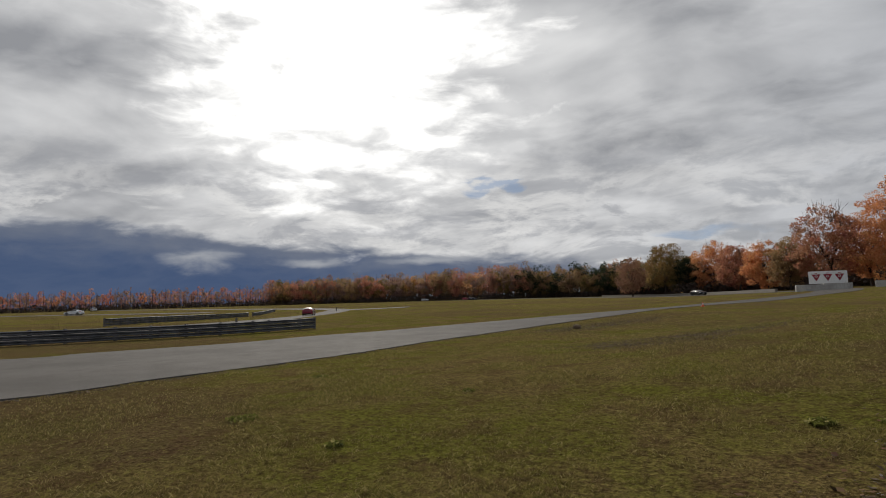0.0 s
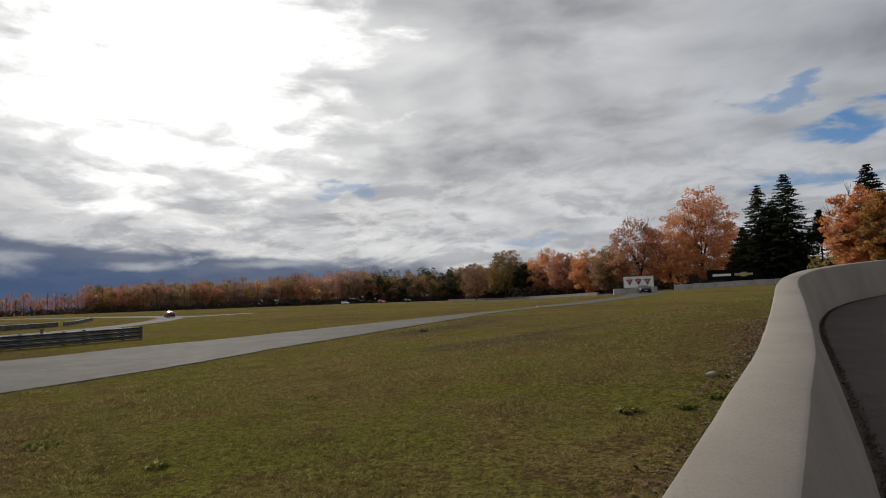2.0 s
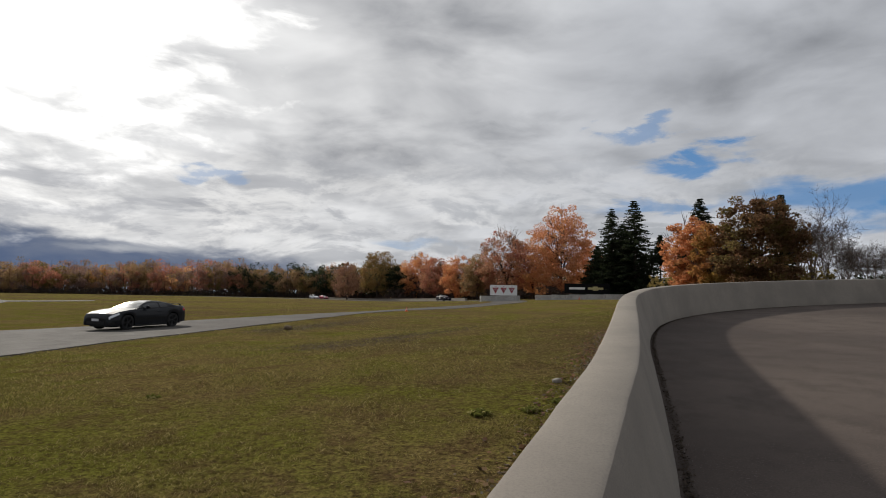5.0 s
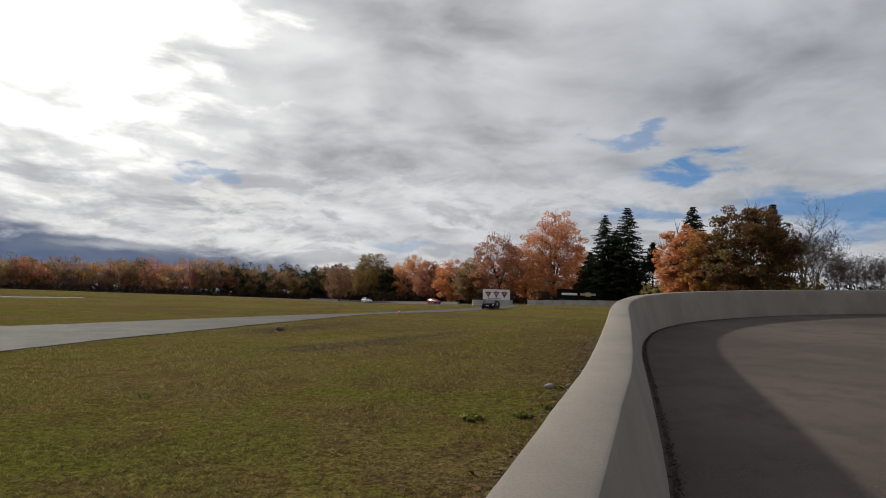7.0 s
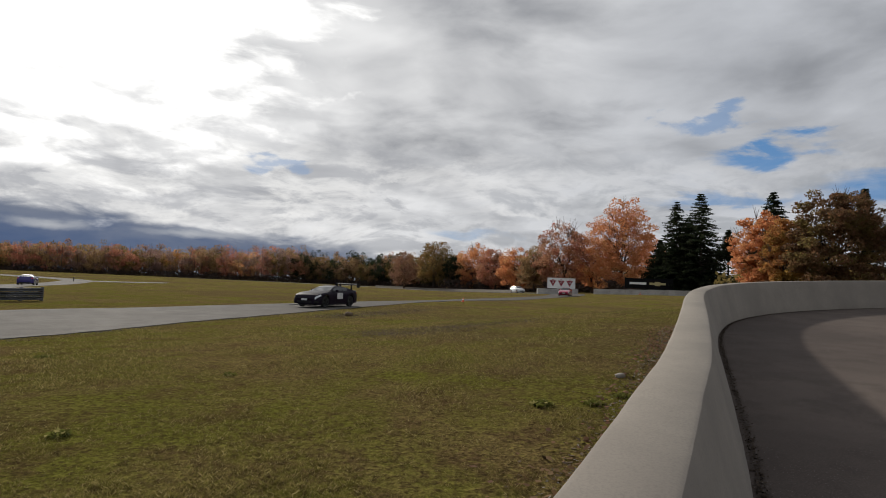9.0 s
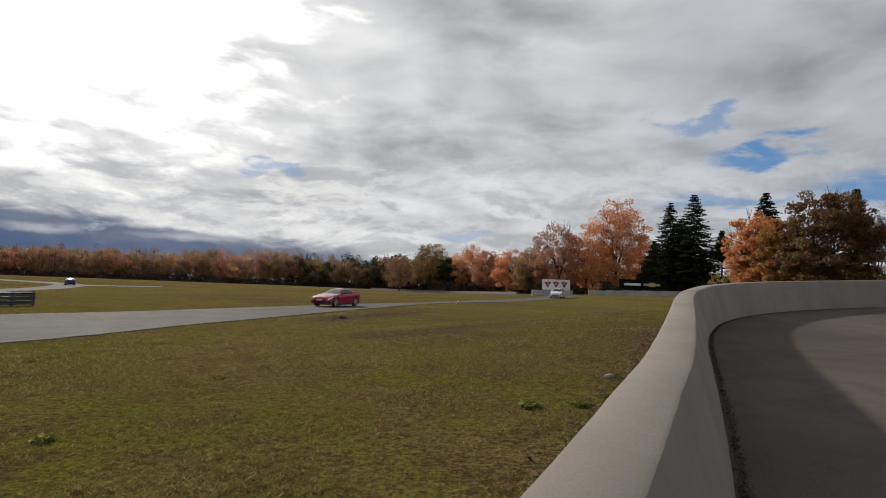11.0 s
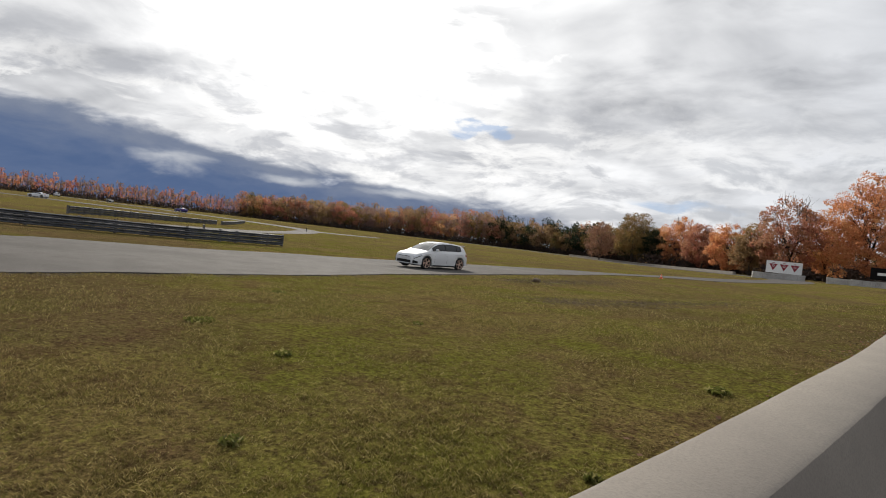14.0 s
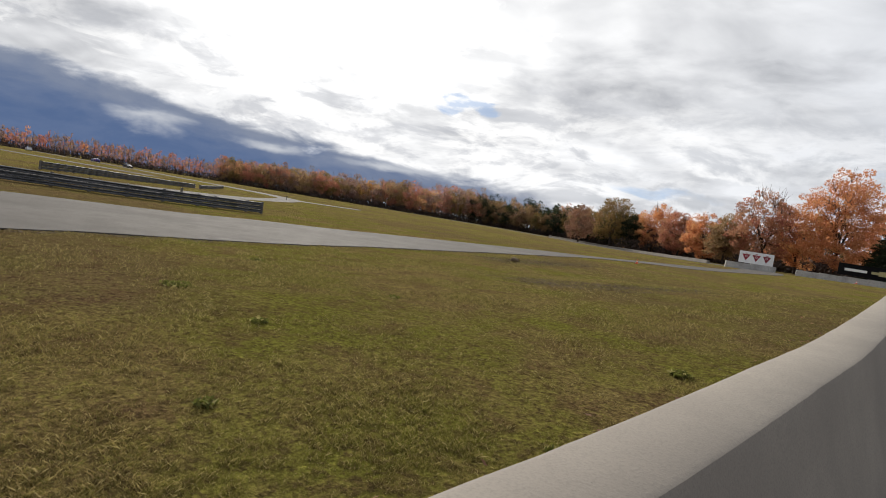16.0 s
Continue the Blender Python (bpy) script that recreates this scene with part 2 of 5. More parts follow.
def leaf_material(name, a, b_col, c_col):
    m, n, b = material(name)
    r = n.add("ShaderNodeNewGeometry").outputs["Random Per Island"]
    o = n.add("ShaderNodeObjectInfo").outputs["Random"]
    patch = n.noise(place(n), 0.35, 3.0, 0.6)
    c = n.mix(n.range(r, 0.1, 0.9), a, b_col)
    c = n.mix(n.range(n.math("ADD", patch, n.math("MULTIPLY", n.math("SUBTRACT", o, 0.5), 0.25)), 0.42, 0.62), c, c_col)
    if "pine" not in name:
        c = n.mix(1.0, c, rgb(1.22, 1.22, 1.25), "MULTIPLY")
    n.put(b, "Base_Color", c)
    n.put(b, "Roughness", 0.7)
    n.put(b, "Specular_IOR_Level", 0.15)
    thin = n.add("ShaderNodeBsdfTranslucent", Color=c)
    both = n.add("ShaderNodeMixShader", i0=0.6, i1=b.outputs[0], i2=thin.outputs[0])
    n.put([x for x in n.t.nodes if x.type == "OUTPUT_MATERIAL"][0], "Surface", both.outputs[0])
    return m


M_GRASS = grass_material()
M_BLADE = blade_material("grass_blade", rgb(0.27, 0.20, 0.095), rgb(0.17, 0.18, 0.030), 0.35)
M_WEED = blade_material("weed_leaf", rgb(0.14, 0.15, 0.035), rgb(0.10, 0.125, 0.028), 0.8)
M_ROAD = asphalt_material("road_asphalt", rgb(0.115, 0.107, 0.10), rgb(0.085, 0.079, 0.074), 60.0)
M_PAD = asphalt_material("pad_asphalt", rgb(0.118, 0.095, 0.082), rgb(0.070, 0.056, 0.050), 70.0)
M_CONCRETE = concrete_material("concrete", rgb(0.248, 0.222, 0.188), rgb(0.194, 0.172, 0.148))
M_WHITEWALL = concrete_material("white_concrete", rgb(0.50, 0.49, 0.47), rgb(0.36, 0.35, 0.33))
M_STEEL = plain_material("galvanised_steel", (0.105, 0.108, 0.120), 0.75, 0.0, 0.45, 1.2, spec=0.15)
M_POST = plain_material("weathered_post", (0.13, 0.12, 0.11), 0.8)
M_WHITE = plain_material("white_board", (0.72, 0.72, 0.72), 0.6, vary=0.08)
M_RED = plain_material("red_print", (0.40, 0.03, 0.05), 0.6, vary=0.15)
M_BLACK = plain_material("black_board", (0.010, 0.010, 0.011), 0.9, spec=0.05)
M_GOLD = plain_material("gold_print", (0.42, 0.36, 0.17), 0.5, vary=0.15)
M_ORANGE = plain_material("orange_plastic", (0.62, 0.10, 0.03), 0.5)
M_DIRT = plain_material("bare_earth", (0.13, 0.095, 0.062), 0.95, vary=0.5, scale=6.0, spec=0.1)
M_BARK = plain_material("bark", (0.075, 0.06, 0.05), 0.9, vary=0.5, scale=4.0, spec=0.1)
M_TWIG = plain_material("twig_bark", (0.15, 0.115, 0.10), 0.9, vary=0.4, scale=4.0, spec=0.1)
M_ROCK = plain_material("pale_stone", (0.24, 0.22, 0.19), 0.85, vary=0.4, scale=2.0)
# brushwood brown kept dark and opaque: the shade under the trees is in the colour
M_BRUSH_SHADE = plain_material("undergrowth", (0.105, 0.078, 0.066), 0.95, vary=0.5, scale=0.4, spec=0.05)
L_RUST = leaf_material("rust_leaves", rgb(0.36, 0.140, 0.090), rgb(0.25, 0.100, 0.070), rgb(0.34, 0.18, 0.100))
L_ORANGE = leaf_material("orange_leaves", rgb(0.51, 0.235, 0.105), rgb(0.39, 0.160, 0.070), rgb(0.49, 0.28, 0.115))
L_OLIVE = leaf_material("olive_leaves", rgb(0.125, 0.100, 0.035), rgb(0.069, 0.065, 0.022), rgb(0.175, 0.106, 0.037))
L_YELLOW = leaf_material("yellow_leaves", rgb(0.375, 0.225, 0.062), rgb(0.250, 0.163, 0.044), rgb(0.300, 0.138, 0.050))
L_BROWN = leaf_material("brown_leaves", rgb(0.23, 0.125, 0.075), rgb(0.15, 0.082, 0.055), rgb(0.24, 0.16, 0.075))
L_OAK = leaf_material("oak_leaves", rgb(0.17, 0.088, 0.048), rgb(0.095, 0.060, 0.030), rgb(0.150, 0.115, 0.040))
L_PINE = leaf_material("pine_needles", rgb(0.020, 0.030, 0.015), rgb(0.012, 0.019, 0.010), rgb(0.026, 0.034, 0.016))
L_TWIG = leaf_material("bare_twigs", rgb(0.188, 0.131, 0.106), rgb(0.125, 0.088, 0.073), rgb(0.213, 0.125, 0.094))


# ---- mesh helpers ----
def mesh_object(name, verts, faces, mat, parent=None, label="", smooth=False):
    me = bpy.data.meshes.new(name)
    me.from_pydata([tuple(v) for v in verts], [], faces)
    me.materials.append(mat)
    if smooth:
        me.shade_smooth()
    ob = new(name, me)
    if parent:
        ob.parent = parent
    return tagged(ob, label)


def part(name, bm, mat, parent, label="", smooth=False):
    me = bpy.data.meshes.new(name)
    bmesh.ops.recalc_face_normals(bm, faces=bm.faces)
    bm.to_mesh(me)
    bm.free()
    me.materials.append(mat)
    if smooth:
        me.shade_smooth()
    ob = new(name, me)
    if parent:
        ob.parent = parent
    return tagged(ob, label)


def box(bm, size, at=(0, 0, 0), bevel=0.0, turn=None):
    r = bmesh.ops.create_cube(bm, size=1.0)
    vs = r["verts"]
    bmesh.ops.scale(bm, vec=size, verts=vs)
    if bevel:
        es = list({e for v in vs for e in v.link_edges})
        vs = list({v for v in bmesh.ops.bevel(bm, geom=es, offset=bevel, segments=2, affect="EDGES")["verts"]} | {v for v in vs if v.is_valid})
    if turn is not None:
        bmesh.ops.transform(bm, matrix=turn, verts=vs)
    bmesh.ops.translate(bm, vec=at, verts=vs)
    return vs


def rod(bm, a, b, r0, r1, n=8):
    a, b = Vector(a), Vector(b)
    m = Matrix.Translation((a + b) / 2) @ (b - a).to_track_quat("Z", "Y").to_matrix().to_4x4()
    return bmesh.ops.create_cone(bm, cap_ends=True, segments=n, radius1=r0, radius2=r1, depth=(b - a).length, matrix=m)["verts"]


def quad_object(name, chunks, mat, parent=None, label=""):
    """One mesh from arrays of loose four-cornered leaves."""
    v = np.concatenate(chunks).astype(np.float32)
    n = len(v) // 4
    me = bpy.data.meshes.new(name)
    me.vertices.add(len(v))
    me.vertices.foreach_set("co", v.ravel())
    me.loops.add(len(v))
    me.loops.foreach_set("vertex_index", np.arange(len(v), dtype=np.int32))
    me.polygons.add(n)
    me.polygons.foreach_set("loop_start", np.arange(0, len(v), 4, dtype=np.int32))
    me.polygons.foreach_set("loop_total", np.full(n, 4, dtype=np.int32))
    me.materials.append(mat)
    me.update(calc_edges=True)
    ob = new(name, me)
    if parent:
        ob.parent = parent
    return tagged(ob, label)


def spline(points, steps):
    """Points along a smooth curve through the given ones."""
    p = np.array(points, float)
    q = np.vstack([2 * p[0] - p[1], p, 2 * p[-1] - p[-2]])
    out = []
    for i in range(1, len(q) - 2):
        for u in np.arange(steps) / steps:
            out.append(0.5 * (2 * q[i] + (q[i + 1] - q[i - 1]) * u + (2 * q[i - 1] - 5 * q[i] + 4 * q[i + 1] - q[i + 2]) * u * u
                              + (3 * q[i] - q[i - 1] - 3 * q[i + 1] + q[i + 2]) * u ** 3))
    return np.array(out + [p[-1]])


# ---- ground ----
BARRIER = spline([(-6.2, -15), (-2.6, -6), (-1.35, -3), (-0.17, 0.1), (0.41, 1.55), (0.90, 2.85), (1.55, 4.6), (2.85, 8.6), (3.75, 11.4),
                  (4.8, 14.2), (6.3, 17.2), (8.6, 20.2), (12.0, 23.1), (16.2, 25.5), (21.0, 27.2), (27.0, 28.4), (38.0, 29.2), (60.0, 29.5)], 8)


def step(a, b, x):
    t = np.clip((x - a) / (b - a), 0, 1)
    return t * t * (3 - 2 * t)


def pad_height(x, y):
    return -0.13 + 0.0221 * x + 0.0535 * y


def pavement_height(x, y):
    return pad_height(x, y) - 0.009 * (y - 3.0)


def barrier_side(x, y):
    """Distance to the barrier's inner line, positive on the grass side."""
    p = np.stack([np.ravel(x), np.ravel(y)], 1).astype(float)
    best, sign = np.full(len(p), 1e9), np.ones(len(p))
    for a, b in zip(BARRIER[:-4:4], BARRIER[4::4]):
        ab = b - a
        u = np.clip((p - a) @ ab / (ab @ ab), 0, 1)
        q = p - (a + u[:, None] * ab)
        d = np.hypot(q[:, 0], q[:, 1])
        s = ab[0] * (p[:, 1] - a[1]) - ab[1] * (p[:, 0] - a[0])
        nearer = d < best
        best = np.where(nearer, d, best)
        sign = np.where(nearer, np.where(s >= 0, 1, -1), sign)
    return (best * sign).reshape(np.shape(x))


def field(x, y):
    """The height of the open field."""
    rise = 1.7 * step(-30, 40, x) * step(40, 110, y)
    return rise - 0.5 * np.exp(-((x + 28) ** 2 + (y - 21) ** 2) / 338.0) - 1.0 * np.exp(-((x + 80) ** 2 + (y - 85) ** 2) / 3400.0)


def height(x, y):
    x, y = np.asarray(x, float), np.asarray(y, float)
    out = np.array(field(x, y))
    close = (x > -32) & (x < 80) & (y > -45) & (y < 60)
    if np.any(close):
        xs, ys = x[close], y[close]
        side = barrier_side(xs, ys)
        w = 1 - step(0.3, 13.0, side)
        out[close] = out[close] * (1 - w) + (np.minimum(pad_height(xs, ys), 2.3) - 0.06) * w - 0.55 * step(0.2, -0.6, side)
    return out


def axis(lo, hi, fine_lo, fine_hi, cell, growth=1.045):
    out = list(np.arange(fine_lo, fine_hi, cell))
    s, v = cell, fine_hi
    while v < hi:
        out.append(v)
        s *= growth
        v += s
    out.append(hi)
    s, v = cell, fine_lo
    while v > lo:
        s *= growth
        v -= s
        out.insert(0, max(v, lo))
    return np.array(out)


def build_ground():
    xs, ys = axis(-2600, 2600, -34, 30, 0.8), axis(-2600, 2600, -8, 60, 0.8)
    X, Y = np.meshgrid(xs, ys)
    Z = height(X, Y)
    rough = np.array([noise.noise((x * 0.35, y * 0.35, 0)) for x, y in zip(X.ravel(), Y.ravel())]).reshape(X.shape)
    Z = Z + 0.02 * rough * (np.abs(X) < 60) * (Y < 90)
    w = len(xs)
    faces = [(j * w + i, j * w + i + 1, (j + 1) * w + i + 1, (j + 1) * w + i) for j in range(len(ys) - 1) for i in range(w - 1)]
    ob = mesh_object("ground", np.stack([X.ravel(), Y.ravel(), Z.ravel()], 1), faces, M_GRASS, smooth=True)
    tagged(ob, "mown autumn grass field with brown dry patches", "ground", kind="structure")


def strip(name, left, right, mat, lift, label, steps=6, across=6):
    a, b = spline(left, steps), spline(right, steps)
    rng = random.Random(len(left))
    verts, faces = [], []
    for i, (p, q) in enumerate(zip(a, b)):
        edge = (q - p) / np.hypot(*(q - p))
        p, q = p - edge * rng.uniform(0, 0.12), q + edge * rng.uniform(0, 0.12)
        pts = np.array([p + (q - p) * u for u in np.linspace(0, 1, across + 1)])
        z = height(pts[:, 0], pts[:, 1]) + lift
        verts += [(*pts[0], z[0] - 0.3)] + [(x, y, h) for (x, y), h in zip(pts, z)] + [(*pts[-1], z[-1] - 0.3)]
    w = across + 3
    faces = [(i * w + k, i * w + k + 1, (i + 1) * w + k + 1, (i + 1) * w + k) for i in range(len(a) - 1) for k in range(w - 1)]
    ob = mesh_object(name, verts, faces, mat, smooth=False)
    return tagged(ob, label, "road", kind="structure")


def build_roads():
    near = [(-40, -30), (-24, -12), (-14.5, -2), (-11.8, 5.0), (-11.7, 8.0), (-11.3, 12.5), (-11.4, 17), (-11.5, 20.1), (-11.0, 25), (-10.4, 30.5), (-8.9, 41), (-7.6, 51),
            (-4.1, 61), (1.2, 68.4), (6.6, 80.5), (11.5, 90.5), (13.5, 100), (12.5, 111), (7.5, 123), (-3, 141), (-10, 152), (-21, 170), (-50, 208), (-100, 241), (-160, 262)]
    far = [(-62, -20), (-44, -7), (-30, 4), (-24.9, 11.2), (-25.2, 13.5), (-24.6, 16.6), (-23.4, 20.0), (-22.4, 25.0), (-20.0, 28.3), (-18.2, 32), (-14.9, 39), (-11.5, 49),
           (-8.6, 56), (-4.4, 68), (0.8, 78.5), (5.2, 88), (7.4, 97), (7.0, 105), (3.0, 117), (-7.5, 136), (-15, 147), (-27, 164), (-55, 199), (-103, 231), (-162, 252)]
    strip("road_main", near, far, M_ROAD, 0.03, "grey worn asphalt race track bending through the grass")
    strip("road_hairpin", [(-62, -26), (-48, -6), (-41, 12), (-39, 26), (-42, 41), (-52, 56), (-63, 72), (-73, 88.5), (-82, 103), (-90.5, 114), (-102, 120), (-120, 122.5), (-142, 123), (-169, 127.5), (-201, 136.5), (-300, 168)],
          [(-70, -22), (-56, -2), (-49, 12), (-47, 26), (-50, 43), (-60, 60), (-71, 76), (-81, 91.5), (-90, 105), (-95.5, 110), (-104, 113), (-120, 115.5), (-142, 116), (-167, 120.5), (-199, 129.5), (-300, 161)], M_ROAD, 0.025, "pale asphalt hairpin of the race track")
    strip("road_spur", [(-85, 106), (-80, 112), (-76, 119)], [(-89, 112), (-84, 118), (-79, 125)], M_ROAD, 0.035, "short pale asphalt run-off lane")
    strip("road_back", [(-250, 40), (-165, 66), (-138, 79), (-118, 92)], [(-252, 49), (-167, 74), (-141, 87), (-121, 99)], M_ROAD, 0.03, "pale asphalt back section of the race track")
    far_side = [tuple(p) for p in BARRIER]
    ring = far_side + [(60, -30), (-11, -30)]
    me = bpy.data.meshes.new("pavement")
    verts = [(x, y, pavement_height(x, y)) for x, y in ring]
    bm = bmesh.new()
    f = bm.faces.new([bm.verts.new(v) for v in verts])
    bmesh.ops.triangulate(bm, faces=[f])
    ob = part("pavement", bm, M_PAD, None)
    tagged(ob, "worn brown-grey asphalt inside the concrete barrier", "pavement", kind="structure")


def build_barrier():
    # profile across: offset from the inner line (negative on the paved side), height
    prof = [(-0.27, -0.10), (-0.255, 0.04), (-0.20, 0.22), (-0.125, 0.46), (-0.055, 0.70), (-0.012, 0.865), (0.0, 0.893), (0.022, 0.902), (0.16, 0.906), (0.29, 0.902), (0.316, 0.892),
            (0.332, 0.872), (0.345, 0.80), (0.38, 0.42), (0.42, -0.35)]
    c = BARRIER
    tan = np.gradient(c, axis=0)
    tan /= np.hypot(tan[:, 0], tan[:, 1])[:, None]
    nor = np.stack([-tan[:, 1], tan[:, 0]], 1)
    fine = spline(c, 3)
    fnor = spline(nor, 3)
    verts = []
    for k, (p, m) in enumerate(zip(fine, fnor)):
        wob = 0.006 * noise.noise((p[0] * 0.5, p[1] * 0.5, 3.0)) + 0.0025 * noise.noise((p[0] * 3, p[1] * 3, 7.0))
        for j, (o, h) in enumerate(prof):
            chip = 0.002 * noise.noise((p[0] * 6, p[1] * 6, j * 3.1))
            x, y = p + m * (o + wob + chip)
            drop = (pad_height(*p) - pavement_height(*p)) * max(0.0, 1 - h / 0.865) if o < 0 else 0.0
            verts.append((x, y, pad_height(*p) + h - drop + (wob * 0.6 if h > 0.5 else 0)))
    barrier = new("concrete_barrier")
    tagged(barrier, "curved cast concrete safety barrier, rough buff-grey surface", "barrier")
    w, length = len(prof), 24
    for start in range(0, len(fine) - 1, length):
        rows = verts[start * w:(min(start + length, len(fine) - 1) + 1) * w]
        faces = [(i * w + k + 1, i * w + k, (i + 1) * w + k, (i + 1) * w + k + 1) for i in range(len(rows) // w - 1) for k in range(w - 1)]
        faces += [tuple(range(w)), tuple(len(rows) - 1 - k for k in range(w))]
        ob = mesh_object("segment", rows, faces, M_CONCRETE, barrier, smooth=True)
        ob.data.set_sharp_from_angle(angle=radians(24))


build_ground()
build_roads()
build_barrier()


# ---- guard rails, walls and boards ----
def ground_at(x, y):
    return float(height(x, y))


def guardrail(points, beams, beam_h, label, gap=0.02, end_cap=True):
    """Steel beams bolted one above another on posts."""
    rail = new("guardrail")
    tagged(rail, label, "guardrail")
    c = spline(points, 6)
    tan = np.gradient(c, axis=0)
    tan /= np.hypot(tan[:, 0], tan[:, 1])[:, None]
    nor = np.stack([-tan[:, 1], tan[:, 0]], 1)
    base = height(c[:, 0], c[:, 1])
    wave = [(0.0, 0.0), (0.075, 0.12), (0.075, 0.28), (0.0, 0.42), (0.0, 0.58), (0.075, 0.72), (0.075, 0.88), (0.0, 1.0), (-0.05, 1.0), (-0.05, 0.0)]
    for b in range(beams):
        z0 = 0.06 + b * (beam_h + gap)
        verts = [(*(p - m * o), z + z0 + h * beam_h) for p, m, z in zip(c, nor, base) for o, h in wave]
        w = len(wave)
        faces = [(i * w + k, i * w + (k + 1) % w, (i + 1) * w + (k + 1) % w, (i + 1) * w + k) for i in range(len(c) - 1) for k in range(w)]
        faces += [tuple(range(w)), tuple((len(c) - 1) * w + k for k in reversed(range(w)))]
        mesh_object("beam", verts, faces, M_STEEL, rail)
    total = 0.06 + beams * (beam_h + gap)
    length, nxt = 0.0, 0.0
    for i in range(len(c)):
        if i:
            length += float(np.hypot(*(c[i] - c[i - 1])))
        if length >= nxt or i == len(c) - 1:
            nxt += 2.0
            bm = bmesh.new()
            p = c[i] + nor[i] * 0.13
            box(bm, (0.15, 0.15, total + 0.3), (p[0], p[1], base[i] + total / 2 - 0.12), 0.01)
            part("post", bm, M_POST, rail)
    return rail


def board(name, at, width, tall, foot, yaw, mat, label):
    """A flat sign board on posts; its face looks along its own -y."""
    ob = new(name)
    tagged(ob, label, "sign")
    ob.matrix_world = pose(*at, 0, 0, yaw)
    bm = bmesh.new()
    box(bm, (width, 0.06, tall), (0, 0, foot + tall / 2), 0.008)
    part("panel", bm, mat, ob)
    for u in (-0.42, 0.0, 0.42):
        bm = bmesh.new()
        box(bm, (0.12, 0.12, foot + tall * 0.9 + 0.4), (u * width, 0.10, (foot + tall * 0.9) / 2 - 0.2), 0.01)
        part("post", bm, M_POST, ob)
    return ob


def low_wall(points, tall, thick, label, seam=3.0, mat=M_WHITEWALL):
    """A row of precast blocks."""
    wall = new("block_wall")
    tagged(wall, label, "wall")
    c = spline(points, 10)
    run = np.concatenate([[0], np.cumsum(np.hypot(*np.diff(c, axis=0).T))])
    n = max(1, int(run[-1] / seam))
    for k in range(n):
        a, b = [np.array([np.interp(u, run, c[:, 0]), np.interp(u, run, c[:, 1])]) for u in (k * run[-1] / n, (k + 1) * run[-1] / n)]
        mid, d = (a + b) / 2, b - a
        bm = bmesh.new()
        box(bm, (float(np.hypot(*d)) - 0.03, thick, tall + 0.3), (0, 0, 0), 0.03)
        bmesh.ops.rotate(bm, matrix=Matrix.Rotation(math.atan2(d[1], d[0]), 3, "Z"), verts=bm.verts)
        bmesh.ops.translate(bm, vec=(mid[0], mid[1], ground_at(*mid) + tall / 2 - 0.15), verts=bm.verts)
        part("block", bm, mat, wall)
    return wall


def build_trackside():
    guardrail([(-44, 0), (-38, 9.5), (-35.4, 15.4), (-33.9, 20.3), (-31.2, 25.7), (-28.3, 31.6)], 3, 0.235, "long weathered grey steel guardrail of three stacked beams")
    guardrail([(-55, 32), (-60, 40), (-66, 50), (-73, 61), (-80, 72)], 3, 0.22, "weathered grey steel guardrail behind the first one")
    guardrail([(-82, 75), (-90, 85), (-104, 102)], 2, 0.30, "distant pale steel guardrail by the hairpin")
    z = ground_at(10.3, 109)
    ob = board("billboard", (10.3, 109, z), 5.2, 2.0, 1.0, -5, M_WHITE, "white billboard with three red triangular emblems above a concrete wall")
    for u in (-1.55, 0.0, 1.55):
        bm = bmesh.new()
        v = [bm.verts.new((u + x, -0.036, 2.0 + y)) for x, y in ((-0.62, 0.50), (0.62, 0.50), (0.0, -0.62))]
        f = bm.faces.new(v)
        bmesh.ops.translate(bm, vec=(0, -0.012, 0), verts=bmesh.ops.extrude_face_region(bm, geom=[f])["geom"][:0] or [x for x in bm.verts])
        part("emblem", bm, M_RED, ob, "red triangle emblem")
        bm = bmesh.new()
        rod(bm, (u, -0.06, 2.16), (u, -0.072, 2.16), 0.19, 0.19, 20)
        part("roundel", bm, M_WHITE, ob, "white disc on the triangle")
        bm = bmesh.new()
        box(bm, (0.2, 0.01, 0.24), (u, -0.078, 2.16), 0.004)
        part("leaf_mark", bm, M_RED, ob)
        bm = bmesh.new()
        box(bm, (0.36, 0.01, 0.09), (u, -0.05, 2.66), 0.004)
        part("top_mark", bm, M_RED, ob)
    low_wall([(5.6, 105.5), (9.0, 106.3), (13.2, 107)], 1.0, 0.5, "low white concrete wall below the billboard", 2.6)
    z = ground_at(26.6, 110)
    ob = board("billboard", (26.6, 110, z), 8.6, 1.9, 1.15, -14, M_BLACK, "long black sponsor board with a pale bar and gold cross emblem")
    bm = bmesh.new()
    box(bm, (3.0, 0.012, 0.42), (-1.9, -0.037, 2.1), 0.004)
    part("word_bar", bm, M_WHITE, ob, "pale bar in place of lettering")
    bm = bmesh.new()
    box(bm, (2.9, 0.012, 0.42), (1.6, -0.037, 2.1), 0.004)
    box(bm, (0.95, 0.014, 0.78), (1.6, -0.037, 2.1), 0.004)
    part("cross_emblem", bm, M_GOLD, ob, "gold cross emblem")
    low_wall([(16.2, 108.0), (24, 107), (32, 104), (40, 100)], 0.95, 0.5, "low white concrete wall in front of the black board", 3.0)
    low_wall([(3.6, 128), (-8, 153), (-24, 182), (-52, 222)], 0.62, 0.6, "row of pale concrete blocks along the far side of the track", 1.6, M_CONCRETE)


build_trackside()


